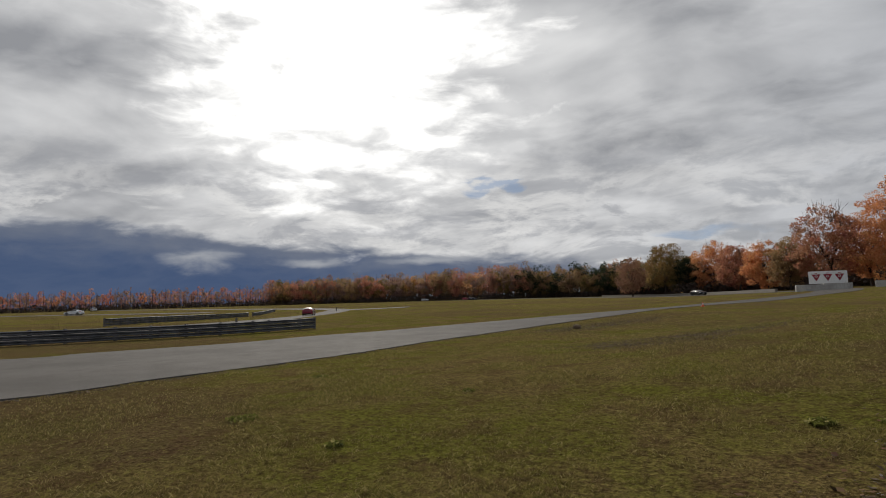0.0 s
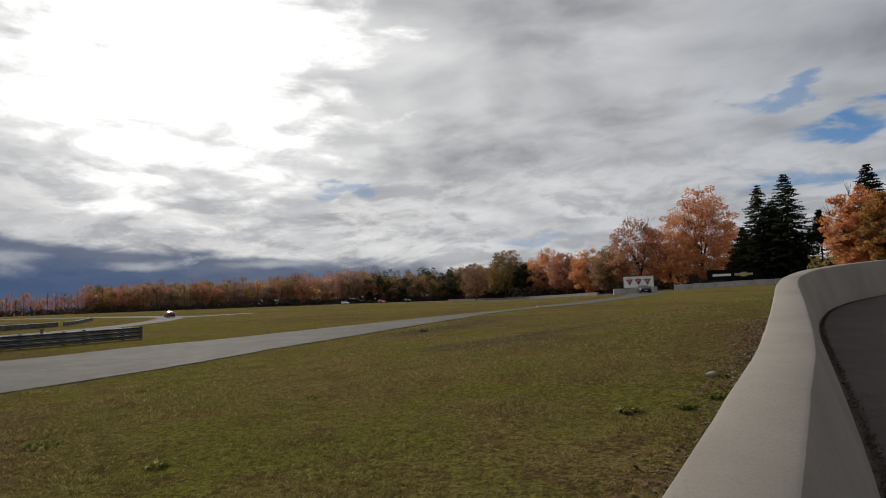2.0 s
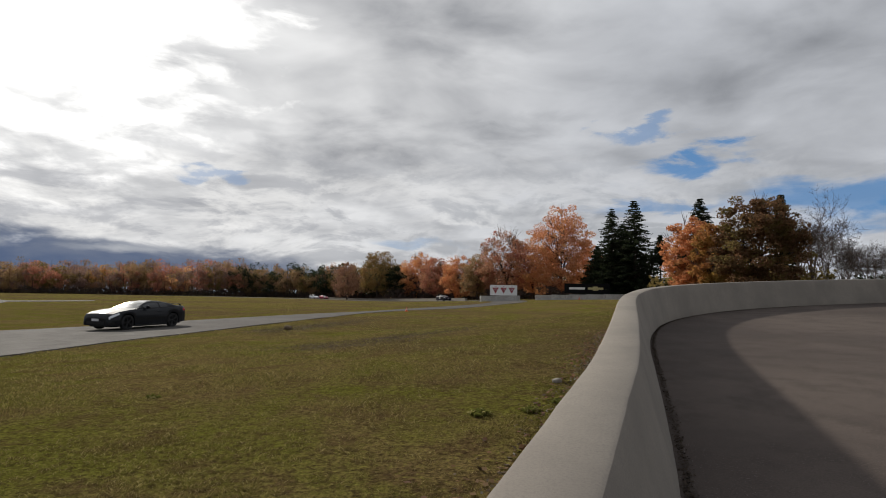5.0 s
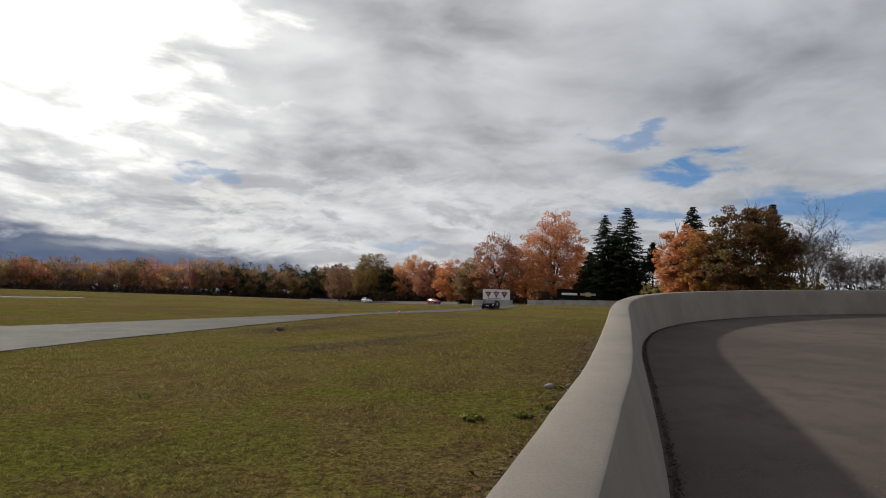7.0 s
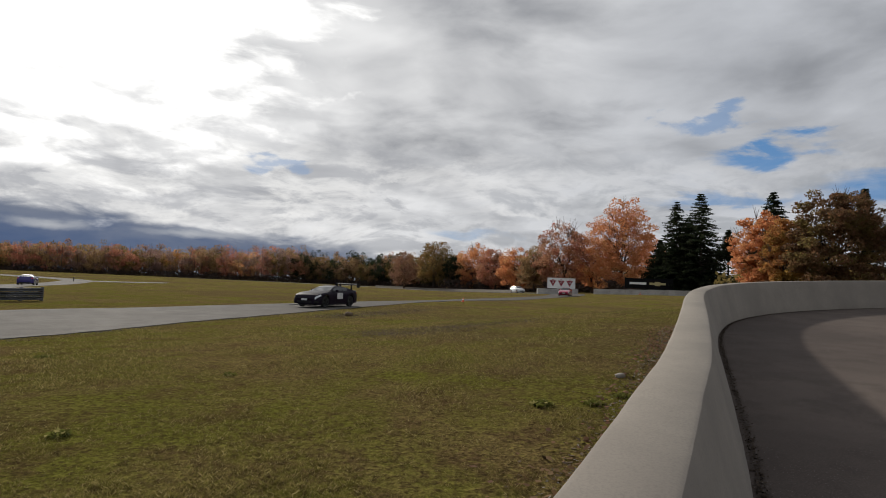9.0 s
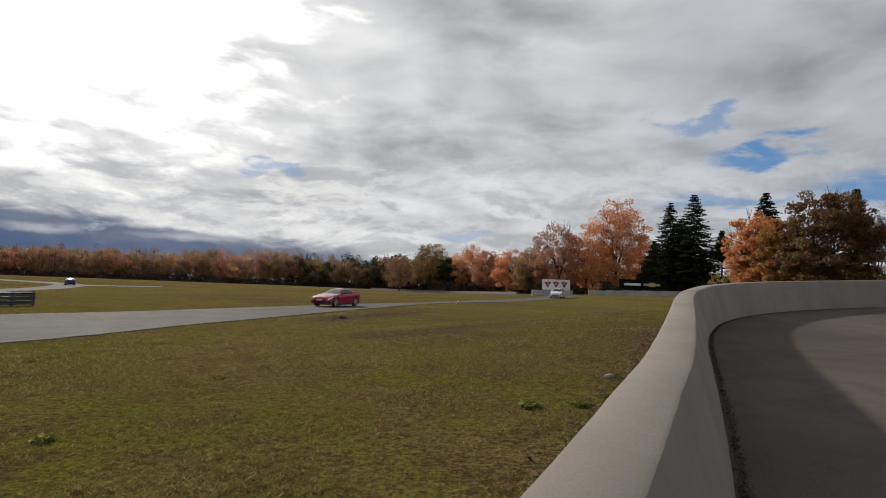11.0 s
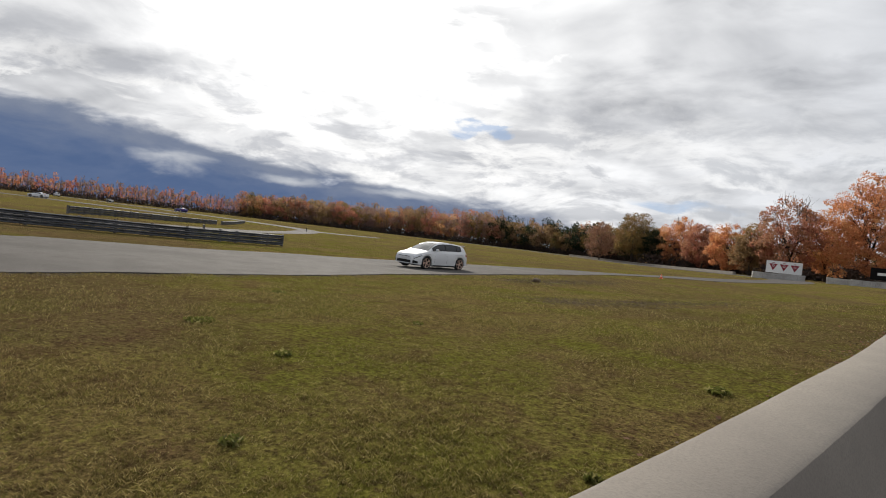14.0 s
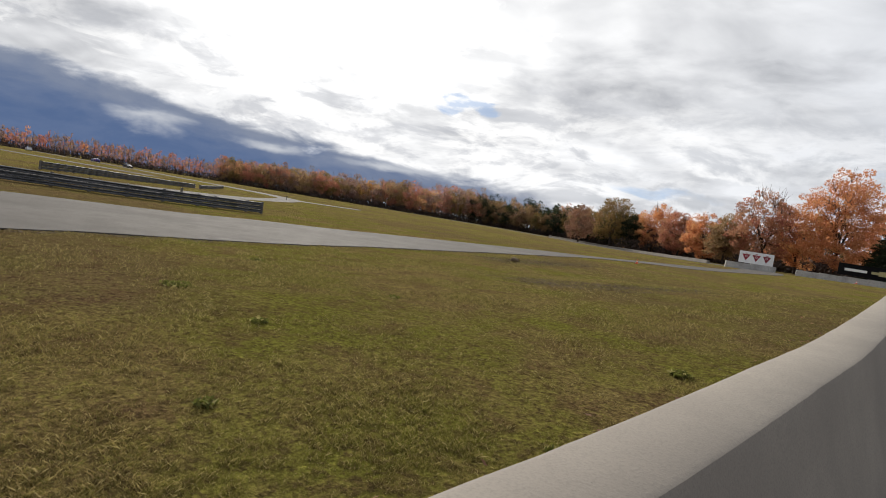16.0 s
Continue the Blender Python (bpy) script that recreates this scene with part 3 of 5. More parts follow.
# ---- trees ----
def leaf_cloud(rng, centre, radii, count, size, verts, faces, flat=0.0):
    """Small leaf sprays scattered through an ellipsoid, thicker towards its skin."""
    d = rng.normal(size=(count, 3))
    d /= np.linalg.norm(d, axis=1)[:, None]
    r = rng.uniform(0.25, 1.0, count) ** 0.5
    p = np.array(centre) + d * r[:, None] * np.array(radii)
    a = rng.normal(size=(count, 3))
    a /= np.linalg.norm(a, axis=1)[:, None]
    b = np.cross(a, rng.normal(size=(count, 3)))
    b /= np.linalg.norm(b, axis=1)[:, None] + 1e-9
    s = size * rng.uniform(0.5, 1.3, count)[:, None]
    a[:, 2] *= 1 - flat
    u, v = a * s, b * s * 0.55
    verts.append(np.stack([p - u, p + v, p + u, p - v * 0.9], 1).reshape(-1, 3))


def limb(verts, faces, a, b, r0, r1, n=5):
    a, b = np.array(a, float), np.array(b, float)
    d = (b - a) / (np.linalg.norm(b - a) + 1e-9)
    u = np.cross(d, (0.3, 0.9, 0.2))
    u /= np.linalg.norm(u)
    v = np.cross(d, u)
    k = len(verts)
    for c, r in ((a, r0), (b, r1)):
        for i in range(n):
            t = 2 * math.pi * i / n
            verts.append(c + (u * math.cos(t) + v * math.sin(t)) * r)
    faces.extend((k + i, k + (i + 1) % n, k + n + (i + 1) % n, k + n + i) for i in range(n))


def branches(rng, verts, faces, a, heading, length, radius, depth, tips, droop=0.0):
    """A limb that forks a few times; its tips are kept for the leaves."""
    h = heading / np.linalg.norm(heading)
    b = a + h * length
    limb(verts, faces, a, b, radius, radius * 0.62, 5 if depth > 1 else 3)
    tips.append(b)
    if depth:
        for _ in range(3 if depth > 1 else 2):
            side = rng.normal(size=3) * 0.62 + (0, 0, 0.22 - droop)
            branches(rng, verts, faces, a + h * length * rng.uniform(0.6, 1.0), h + side, length * rng.uniform(0.55, 0.8), radius * 0.55, depth - 1, tips, droop)


def broadleaf(name, at, tall, spread, leaves, mat, label, seed, bare=0.25, leaf=0.30, stem=0.3):
    """Forking limbs under a domed crown of many small clumps; a bare one shows its twigs on top."""
    rng = np.random.default_rng(seed)
    ob = new(name)
    tagged(ob, label, "tree")
    ob.location = at
    verts, faces, tips = [], [], []
    trunk_top = np.array((rng.normal(0, 0.2), rng.normal(0, 0.2), tall * stem))
    limb(verts, faces, (0, 0, -0.4), trunk_top, tall * 0.022 + 0.05, tall * 0.016, 8)
    for i in range(7):
        t = 2 * math.pi * (i + rng.uniform(-0.3, 0.3)) / 7
        lean = rng.uniform(0.15, 0.75) * spread / (tall * 0.5)
        branches(rng, verts, faces, trunk_top * rng.uniform(0.75, 1.0), np.array((math.cos(t) * lean, math.sin(t) * lean, 1.0)), tall * rng.uniform(0.20, 0.28), tall * 0.009, 3, tips)
    low = tall * stem * 0.35
    half = (tall - low) / 2
    verts_leaf, twig_v, twig_f = [], [], []
    clumps = 230
    lobes = rng.normal(size=(7, 3))
    lobes /= np.linalg.norm(lobes, axis=1)[:, None]
    for k in range(clumps):
        d = rng.normal(size=3)
        d /= np.linalg.norm(d)
        bulge = 0.80 + 0.24 * float(np.max(lobes @ d)) + rng.normal(0, 0.05)
        r = bulge * rng.uniform(0.12, 1.0) ** 0.42
        z = low + half + d[2] * r * half
        wide = spread * (1.06 if d[2] < 0.1 else 1.0)
        c = np.array((d[0] * r * wide, d[1] * r * wide, z))
        rise = (z - low) / (tall - low)
        if rng.uniform() < 0.02 + bare * max(0.0, rise - 0.4) * 0.95:
            if rise > 0.45:
                for _ in range(7):
                    limb(twig_v, twig_f, c * (0.86, 0.86, 0.93), c + rng.normal(size=3) * spread * 0.10 + (0, 0, spread * 0.14), 0.035, 0.014, 3)
            continue
        size = spread * rng.uniform(0.15, 0.25)
        leaf_cloud(rng, c, (size, size, size * 0.62), int(leaves / clumps * rng.uniform(0.7, 1.5)), leaf * rng.uniform(0.6, 1.0), verts_leaf, None)
    mesh_object("trunk", verts, faces, M_BARK, ob)
    quad_object("crown", verts_leaf, mat, ob)
    if twig_v:
        tagged(mesh_object("twig_spray", twig_v, twig_f, M_TWIG, ob), "bare thin twigs", kind="stuff")
    return ob


def conifer(name, at, tall, spread, mat, label, seed, leaf=0.27, bare=0.06):
    rng = np.random.default_rng(seed)
    ob = new(name)
    tagged(ob, label, "tree")
    ob.location = at
    verts, faces = [], []
    limb(verts, faces, (0, 0, -0.4), (0, 0, tall * 0.97), tall * 0.014 + 0.05, 0.03, 7)
    nv, nf = [], []
    z = tall * bare
    while z < tall * 0.985:
        u = (z / tall - bare) / (1 - bare)
        reach = spread * (1 - u) ** 0.86 * (0.75 + 0.25 * min(1, u * 8)) + 0.12
        for _ in range(11):
            t = rng.uniform(0, 2 * math.pi)
            r = reach * rng.choice((0.6, 0.8, 0.95, 1.15), p=(0.2, 0.35, 0.3, 0.15)) * rng.uniform(0.85, 1.1)
            tip = np.array((math.cos(t) * r, math.sin(t) * r, z + r * rng.uniform(-0.30, 0.12)))
            limb(verts, faces, (0, 0, z), tip, 0.05, 0.015, 3)
            for w in np.linspace(0.25, 1.0, max(3, int(r * 3.0))):
                q = np.array((0, 0, z)) * (1 - w) + tip * w
                leaf_cloud(rng, q, np.array((0.50, 0.50, 0.26)) * (0.4 + 0.6 * (1 - u)), 6, leaf * (0.55 + 0.3 * (1 - u)), nv, nf, 0.4)
        z += tall * rng.uniform(0.014, 0.024)
    mesh_object("trunk", verts, faces, M_BARK, ob)
    quad_object("crown", nv, mat, ob)
    return ob


def bare_tree(name, at, tall, spread, label, seed, twigs=500):
    rng = np.random.default_rng(seed)
    ob = new(name)
    tagged(ob, label, "tree")
    ob.location = at
    verts, faces, tips = [], [], []
    top = np.array((rng.normal(0, 0.2), rng.normal(0, 0.2), tall * 0.28))
    limb(verts, faces, (0, 0, -0.4), top, tall * 0.016 + 0.04, tall * 0.011, 7)
    for i in range(5):
        t = 2 * math.pi * (i + rng.uniform(-0.3, 0.3)) / 5
        lean = rng.uniform(0.15, 0.55) * spread / (tall * 0.4)
        branches(rng, verts, faces, top, np.array((math.cos(t) * lean, math.sin(t) * lean, 1.0)), tall * rng.uniform(0.24, 0.34), tall * 0.0075, 4, tips)
    mesh_object("trunk", verts, faces, M_TWIG, ob)
    verts, faces = [], []
    for p in tips:
        for _ in range(4):
            limb(verts, faces, p, p + rng.normal(size=3) * (0.45, 0.45, 0.35) + (0, 0, 0.35), 0.011, 0.004, 3)
    mesh_object("crown", verts, faces, M_TWIG, ob)
    return ob


def polar(az, dist):
    """A place by degrees to the left of +y and metres."""
    return -math.sin(radians(az)) * dist, math.cos(radians(az)) * dist


def tree_at(kind, az, dist, *args, **kw):
    x, y = polar(az, dist)
    return kind(args[0], (x, y, ground_at(x, y) - 0.05), *args[1:], **kw)


def woods(name, label, az0, az1, dist0, dist1, tall0, tall1, count, mats, seed, rows=3, depth=22.0, leaf=0.6, sprays=110, girth=(0.22, 0.34)):
    """A distant belt of trees, too many to count: trunks and leaf sprays, one object for each kind of leaf."""
    rng = np.random.default_rng(seed)
    sets = {m.name: ([], []) for m, _ in mats}
    tv, tf = [], []
    weights = np.array([w for _, w in mats])
    for i in range(count):
        u = (i + rng.uniform(-0.6, 0.6)) / count
        u = min(1, max(0, u))
        az, dist = az0 + (az1 - az0) * u, dist0 + (dist1 - dist0) * u + (i % rows) * depth / rows + rng.uniform(0, depth / rows)
        x, y = polar(az, dist)
        z, tall = ground_at(x, y), (tall0 + (tall1 - tall0) * u) * rng.uniform(0.72, 1.12)
        limb(tv, tf, (x, y, z - 0.4), (x + rng.normal(0, 0.3), y, z + tall * 0.9), 0.16, 0.04, 4)
        verts, faces = sets[mats[int(rng.choice(len(mats), p=weights / weights.sum()))][0].name]
        wide = tall * rng.uniform(*girth)
        for k in range(14):
            d = rng.normal(size=3)
            d /= np.linalg.norm(d)
            r = rng.uniform(0.25, 1.0) ** 0.5
            c = np.array((x + d[0] * r * wide, y + d[1] * r * wide, z + tall * (0.52 + 0.42 * r * d[2])))
            leaf_cloud(rng, c, (wide * 0.34, wide * 0.34, tall * 0.09), sprays // 14, leaf * rng.uniform(0.6, 1.1), verts, faces)
    ob = mesh_object(name, tv, tf, M_BARK)
    tagged(ob, label, "woods", kind="stuff")
    for m, _ in mats:
        v, f = sets[m.name]
        if v:
            quad_object("foliage", v, m, ob)


def undergrowth(name, label, az0, az1, dist0, dist1, tall, count, seed, mat):
    rng = np.random.default_rng(seed)
    verts, faces = [], []
    for i in range(count):
        u = (i + rng.uniform(-0.5, 0.5)) / count
        az, dist = az0 + (az1 - az0) * u, dist0 + (dist1 - dist0) * u + rng.uniform(-2, 3)
        x, y = polar(az, dist)
        h = tall * rng.uniform(0.6, 1.25)
        leaf_cloud(rng, (x, y, ground_at(x, y) + h * 0.42), (h * 0.9, h * 0.9, h * 0.55), 90, 0.4, verts, faces)
    tagged(quad_object(name, verts, mat), label, "undergrowth", kind="stuff")


def build_trees():
    woods("far_woods", "distant belt of rust-red autumn saplings beyond the field", 84, 44, 330, 330, 9.2, 12.0, 300, [(L_RUST, 4), (L_BROWN, 2), (L_TWIG, 5), (L_ORANGE, 1)], 1, 4, 34, 0.36, 230, (0.12, 0.22))
    woods("red_woods", "dense autumn woods of rust, brown and ochre trees", 46, 20, 318, 280, 14, 18.5, 240, [(L_RUST, 3), (L_BROWN, 4.5), (L_TWIG, 4), (L_YELLOW, 0.8), (L_ORANGE, 0.5), (L_OLIVE, 2.0)], 2, 5, 44, 0.42, 760, (0.26, 0.40))
    woods("dark_woods", "dark mixed woods of pine and brown broadleaf trees", 21, 5, 285, 205, 16.5, 14.5, 150, [(L_PINE, 4), (L_BROWN, 3.5), (L_OLIVE, 2), (L_RUST, 1)], 3, 4, 30, 0.38, 700, (0.22, 0.36))
    woods("back_woods", "shaded brown woods behind the trackside maples", 6, -17, 178, 150, 9.5, 9.5, 110, [(L_BROWN, 4), (L_PINE, 3), (L_RUST, 2), (L_ORANGE, 1)], 5, 3, 16, 0.30, 460)
    # belt of brush whose dark colour stands for shade at the woods' foot
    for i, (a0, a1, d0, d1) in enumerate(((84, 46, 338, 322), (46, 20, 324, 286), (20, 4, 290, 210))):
        undergrowth("far_thicket", "brushwood along the foot of the woods, tree shade put into its colour", a0, a1, d0, d1, 3.4, 200, 4 + 11 * i, M_BRUSH_SHADE)
    spots = [  # azimuth, distance, height, spread, leaves, leaf material, label, bareness, stem
        (7.4, 185, 16.4, 6.3, 16000, L_OLIVE, "dark olive broadleaf tree at the edge of the woods", 0.0, 0.22),
        (10.4, 200, 13, 5.5, 9000, L_BROWN, "brown autumn tree in the dark woods", 0.1, 0.2),
        (5.2, 180, 11.5, 5, 9000, L_PINE, "dark green tree in the shade of the woods", 0.0, 0.2),
        (3.3, 174, 14.4, 6.0, 14000, L_ORANGE, "orange-red maple beside the track", 0.2, 0.2),
        (1.2, 162, 12.4, 5.5, 14000, L_RUST, "rust-red maple beside the track", 0.15, 0.2),
        (-0.9, 150, 12.2, 4.8, 13000, L_ORANGE, "orange maple behind the track", 0.25, 0.22),
        (-2.8, 140, 11.2, 4.6, 12000, L_BROWN, "brown maple behind the billboard", 0.2, 0.22),
        (-5.6, 134, 16.4, 6.4, 18000, L_RUST, "tall rust-red maple with a bare crown behind the billboard", 0.9, 0.24),
        (-8.4, 138, 13.5, 5.0, 12000, L_ORANGE, "orange maple between taller trees", 0.4, 0.24),
        (-11.1, 128, 20.6, 7.2, 24000, L_ORANGE, "tall thin-crowned orange maple with visible limbs", 0.55, 0.24),
        (-13.6, 136, 11.6, 4.2, 8000, L_ORANGE, "small orange tree beside the conifers", 0.4, 0.24),
    ]
    for i, (az, dist, tall, spread, leaves, mat, label, bare, stem) in enumerate(spots):
        tree_at(broadleaf, az, dist, "maple_tree" if mat in (L_ORANGE, L_RUST) else "broadleaf_tree", tall, spread, leaves, mat, label, 20 + i, bare=bare, leaf=0.24, stem=stem)
    for i, (az, dist, tall, spread) in enumerate(((-16.0, 118, 18.6, 6.4), (-18.1, 116, 19.8, 7.4), (-14.6, 124, 11.5, 4.4), (-17.0, 124, 16.0, 7.0))):
        tree_at(conifer, az, dist, "spruce_tree", tall, spread, L_PINE, "tall dark green spruce standing against the sky", 50 + i)
    tree_at(conifer, -20.4, 118, "pine_tree", 13.0, 2.1, L_PINE, "slim dark pine with a bare lower stem", 60, bare=0.55)
    tree_at(conifer, -22.3, 100, "pine_tree", 8.0, 2.4, L_PINE, "small dark pine among the hedge", 61, bare=0.1)
    tree_at(conifer, -23.9, 96, "spruce_tree", 16.6, 5.6, L_PINE, "dark spruce rising behind an orange oak", 62)
    tree_at(broadleaf, -22.9, 84, "oak_tree", 12.2, 3.4, 18000, L_ORANGE, "orange-brown oak before a spruce", 63, bare=0.1, leaf=0.2, stem=0.22)
    tree_at(broadleaf, -24.9, 80, "oak_tree", 10.6, 3.0, 14000, L_YELLOW, "yellow-green oak with thinning leaves", 64, bare=0.2, leaf=0.2, stem=0.22)
    tree_at(broadleaf, -28.4, 78, "oak_tree", 14.2, 5.0, 38000, L_OAK, "broad dark brown-green oak with a round crown", 65, bare=0.2, leaf=0.2, stem=0.2)
    tree_at(conifer, -30.4, 92, "spruce_tree", 16.2, 3.0, L_PINE, "spruce tip behind the broad oak", 66)
    for i, (az, dist, tall, spread) in enumerate(((-31.6, 84, 12.0, 2.2), (-32.6, 82, 12.6, 1.8), (-33.6, 88, 10.4, 2.4), (-34.9, 80, 7.6, 3.0), (-36.4, 84, 8.4, 3.2), (-38.0, 80, 7.8, 3.4), (-40.5, 84, 8.0, 3.8), (-43.5, 84, 8.0, 4.0))):
        tree_at(bare_tree, az, dist, "bare_tree", tall, spread, "leafless grey-brown tree behind the barrier", 70 + i)
    # this hedge uses the same brown with tree shade painted in
    undergrowth("hedge", "undergrowth behind the track boards, coloured dark for the shade there", 6, -33, 178, 108, 4.2, 280, 8, M_BRUSH_SHADE)
    undergrowth("oak_brush", "dark brown brush filling the foot of the oaks", -21.5, -33, 96, 84, 4.6, 130, 10, L_OAK)
    undergrowth("low_hedge", "dark green brush below the trees", 4, -46, 180, 108, 4.8, 220, 9, L_PINE)


build_trees()


# ---- the near ground: grass, weeds, earth, litter ----
M_LITTER = plain_material("leaf_litter", (0.06, 0.045, 0.034), 0.9, vary=0.5, scale=30.0, spec=0.1)


def scatter_blades(name, label, count, near, far, az0, az1, tall, wide, seed, mat):
    rng = np.random.default_rng(seed)
    d = near * (far / near) ** rng.uniform(size=count)
    a = np.radians(rng.uniform(az0, az1, count))
    x, y = -np.sin(a) * d, np.cos(a) * d
    side = barrier_side(x, y)
    road = np.interp(y, (-12, -2, 5, 8, 12.5, 20, 25, 30.5, 41, 51), (-24, -14.5, -11.8, -11.7, -11.3, -11.5, -11.0, -10.4, -8.9, -7.6))
    lump = 0.5 * (np.sin(x * 2.1 + 1.7 * np.sin(y * 1.3)) + np.sin(y * 2.7 + 1.9 * np.sin(x * 1.1 + 0.6))) * np.sin(0.37 * x + 0.53 * y + 1.0)
    cell = rng.uniform(0, 1, (256, 256))
    u, v = x * 9.0, y * 9.0
    i, j = np.floor(u).astype(int), np.floor(v).astype(int)
    fu, fv = step(0, 1, u - i), step(0, 1, v - j)
    fine = (cell[i % 256, j % 256] * (1 - fu) + cell[(i + 1) % 256, j % 256] * fu) * (1 - fv) + (cell[i % 256, (j + 1) % 256] * (1 - fu) + cell[(i + 1) % 256, (j + 1) % 256] * fu) * fv
    lump = lump + 1.6 * (fine - 0.5)
    keep = (side > 0.42) & (x > road + 0.1) & (lump > rng.uniform(-1.9, 0.3, count))
    x, y, d, lump = x[keep], y[keep], d[keep], lump[keep]
    n = len(x)
    z = height(x, y) - 0.004
    h = tall * rng.uniform(0.45, 1.25, n) * np.clip(1 + 0.75 * lump, 0.35, 2.2)
    w = wide * rng.uniform(0.6, 1.3, n) * np.maximum(1, d / 7.0)
    t, lean = rng.uniform(0, 2 * np.pi, n), rng.normal(0, 0.6, (n, 2)) * h[:, None]
    base = np.stack([x, y, z], 1)
    across = np.stack([np.cos(t) * w, np.sin(t) * w, np.zeros(n)], 1)
    mid = base + np.stack([lean[:, 0] * 0.4, lean[:, 1] * 0.4, h * 0.6], 1)
    tip = base + np.stack([lean[:, 0], lean[:, 1], h], 1)
    quads = np.stack([base - across, base + across, mid + across * 0.8, tip], 1).reshape(-1, 3)
    tagged(quad_object(name, [quads], mat), label, "grass", kind="stuff")


def tuft(at, spread, tall, count, mat, name, label, category, seed, leaf=0.05):
    rng = np.random.default_rng(seed)
    chunks = []
    leaf_cloud(rng, (0, 0, tall * 0.45), (spread, spread, tall * 0.5), count, leaf, chunks, None)
    ob = quad_object(name, chunks, mat)
    ob.location = (at[0], at[1], ground_at(*at))
    return tagged(ob, label, category)


def litter(name, label, pts, spread, count, size, mat, seed, tall=0.02, lift=0.0, surface=height):
    """Loose bits strewn about a run of points on the ground."""
    rng = np.random.default_rng(seed)
    c = spline(pts, 12)
    k = rng.uniform(0, len(c) - 1.001, count)
    i, f = k.astype(int), (k % 1)[:, None]
    p = c[i] * (1 - f) + c[i + 1] * f + rng.normal(0, spread, (count, 2))
    z = surface(p[:, 0], p[:, 1])
    t = rng.uniform(0, 2 * np.pi, count)
    a = np.stack([np.cos(t), np.sin(t), rng.normal(0, 0.3, count)], 1)
    b = np.stack([-np.sin(t), np.cos(t), rng.normal(0, 0.3, count)], 1)
    s = size * rng.uniform(0.4, 1.4, count)[:, None]
    q = np.stack([p[:, 0], p[:, 1], z + lift + tall * rng.uniform(0.2, 1, count)], 1)
    quads = np.stack([q - a * s, q + b * s * 0.7, q + a * s, q - b * s * 0.7], 1).reshape(-1, 3)
    tagged(quad_object(name, [quads], mat), label, name.split("_")[-1], kind="stuff")


def stone(at, size, seed, mat, name, label):
    rng = random.Random(seed)
    bm = bmesh.new()
    bmesh.ops.create_icosphere(bm, subdivisions=2, radius=1.0)
    for v in bm.verts:
        k = 1 + 0.35 * noise.noise(v.co * 1.7 + Vector((seed, 0, 0)))
        v.co = Vector((v.co.x * size * k * 1.6, v.co.y * size * k, v.co.z * size * k * 0.7))
    ob = part(name, bm, mat, None, smooth=True)
    ob.matrix_world = pose(at[0], at[1], ground_at(*at) + size * 0.3, 0, 0, rng.uniform(0, 180))
    return tagged(ob, label, "stone")


def traffic_cone(at, tall):
    ob = new("traffic_cone")
    tagged(ob, "small orange traffic cone at the edge of the track", "cone", group="traffic cones")
    ob.location = (at[0], at[1], ground_at(*at) + 0.03)
    bm = bmesh.new()
    box(bm, (tall * 0.8, tall * 0.8, 0.03), (0, 0, 0.015), 0.006)
    part("base", bm, M_ORANGE, ob)
    bm = bmesh.new()
    rod(bm, (0, 0, 0.03), (0, 0, tall), tall * 0.30, tall * 0.06, 16)
    part("body", bm, M_ORANGE, ob)
    bm = bmesh.new()
    rod(bm, (0, 0, tall * 0.5), (0, 0, tall * 0.68), tall * 0.195, tall * 0.145, 16)
    part("band", bm, M_WHITE, ob, "white reflective band")


def marker_post(at, tall):
    ob = new("marker_post")
    tagged(ob, "short dark marker post in the grass", "post")
    ob.location = (at[0], at[1], ground_at(*at))
    bm = bmesh.new()
    box(bm, (0.16, 0.16, tall + 0.2), (0, 0, tall / 2 - 0.1), 0.02)
    part("post", bm, M_POST, ob)
    bm = bmesh.new()
    box(bm, (0.20, 0.20, 0.10), (0, 0, tall + 0.05), 0.02)
    part("cap", bm, M_POST, ob)


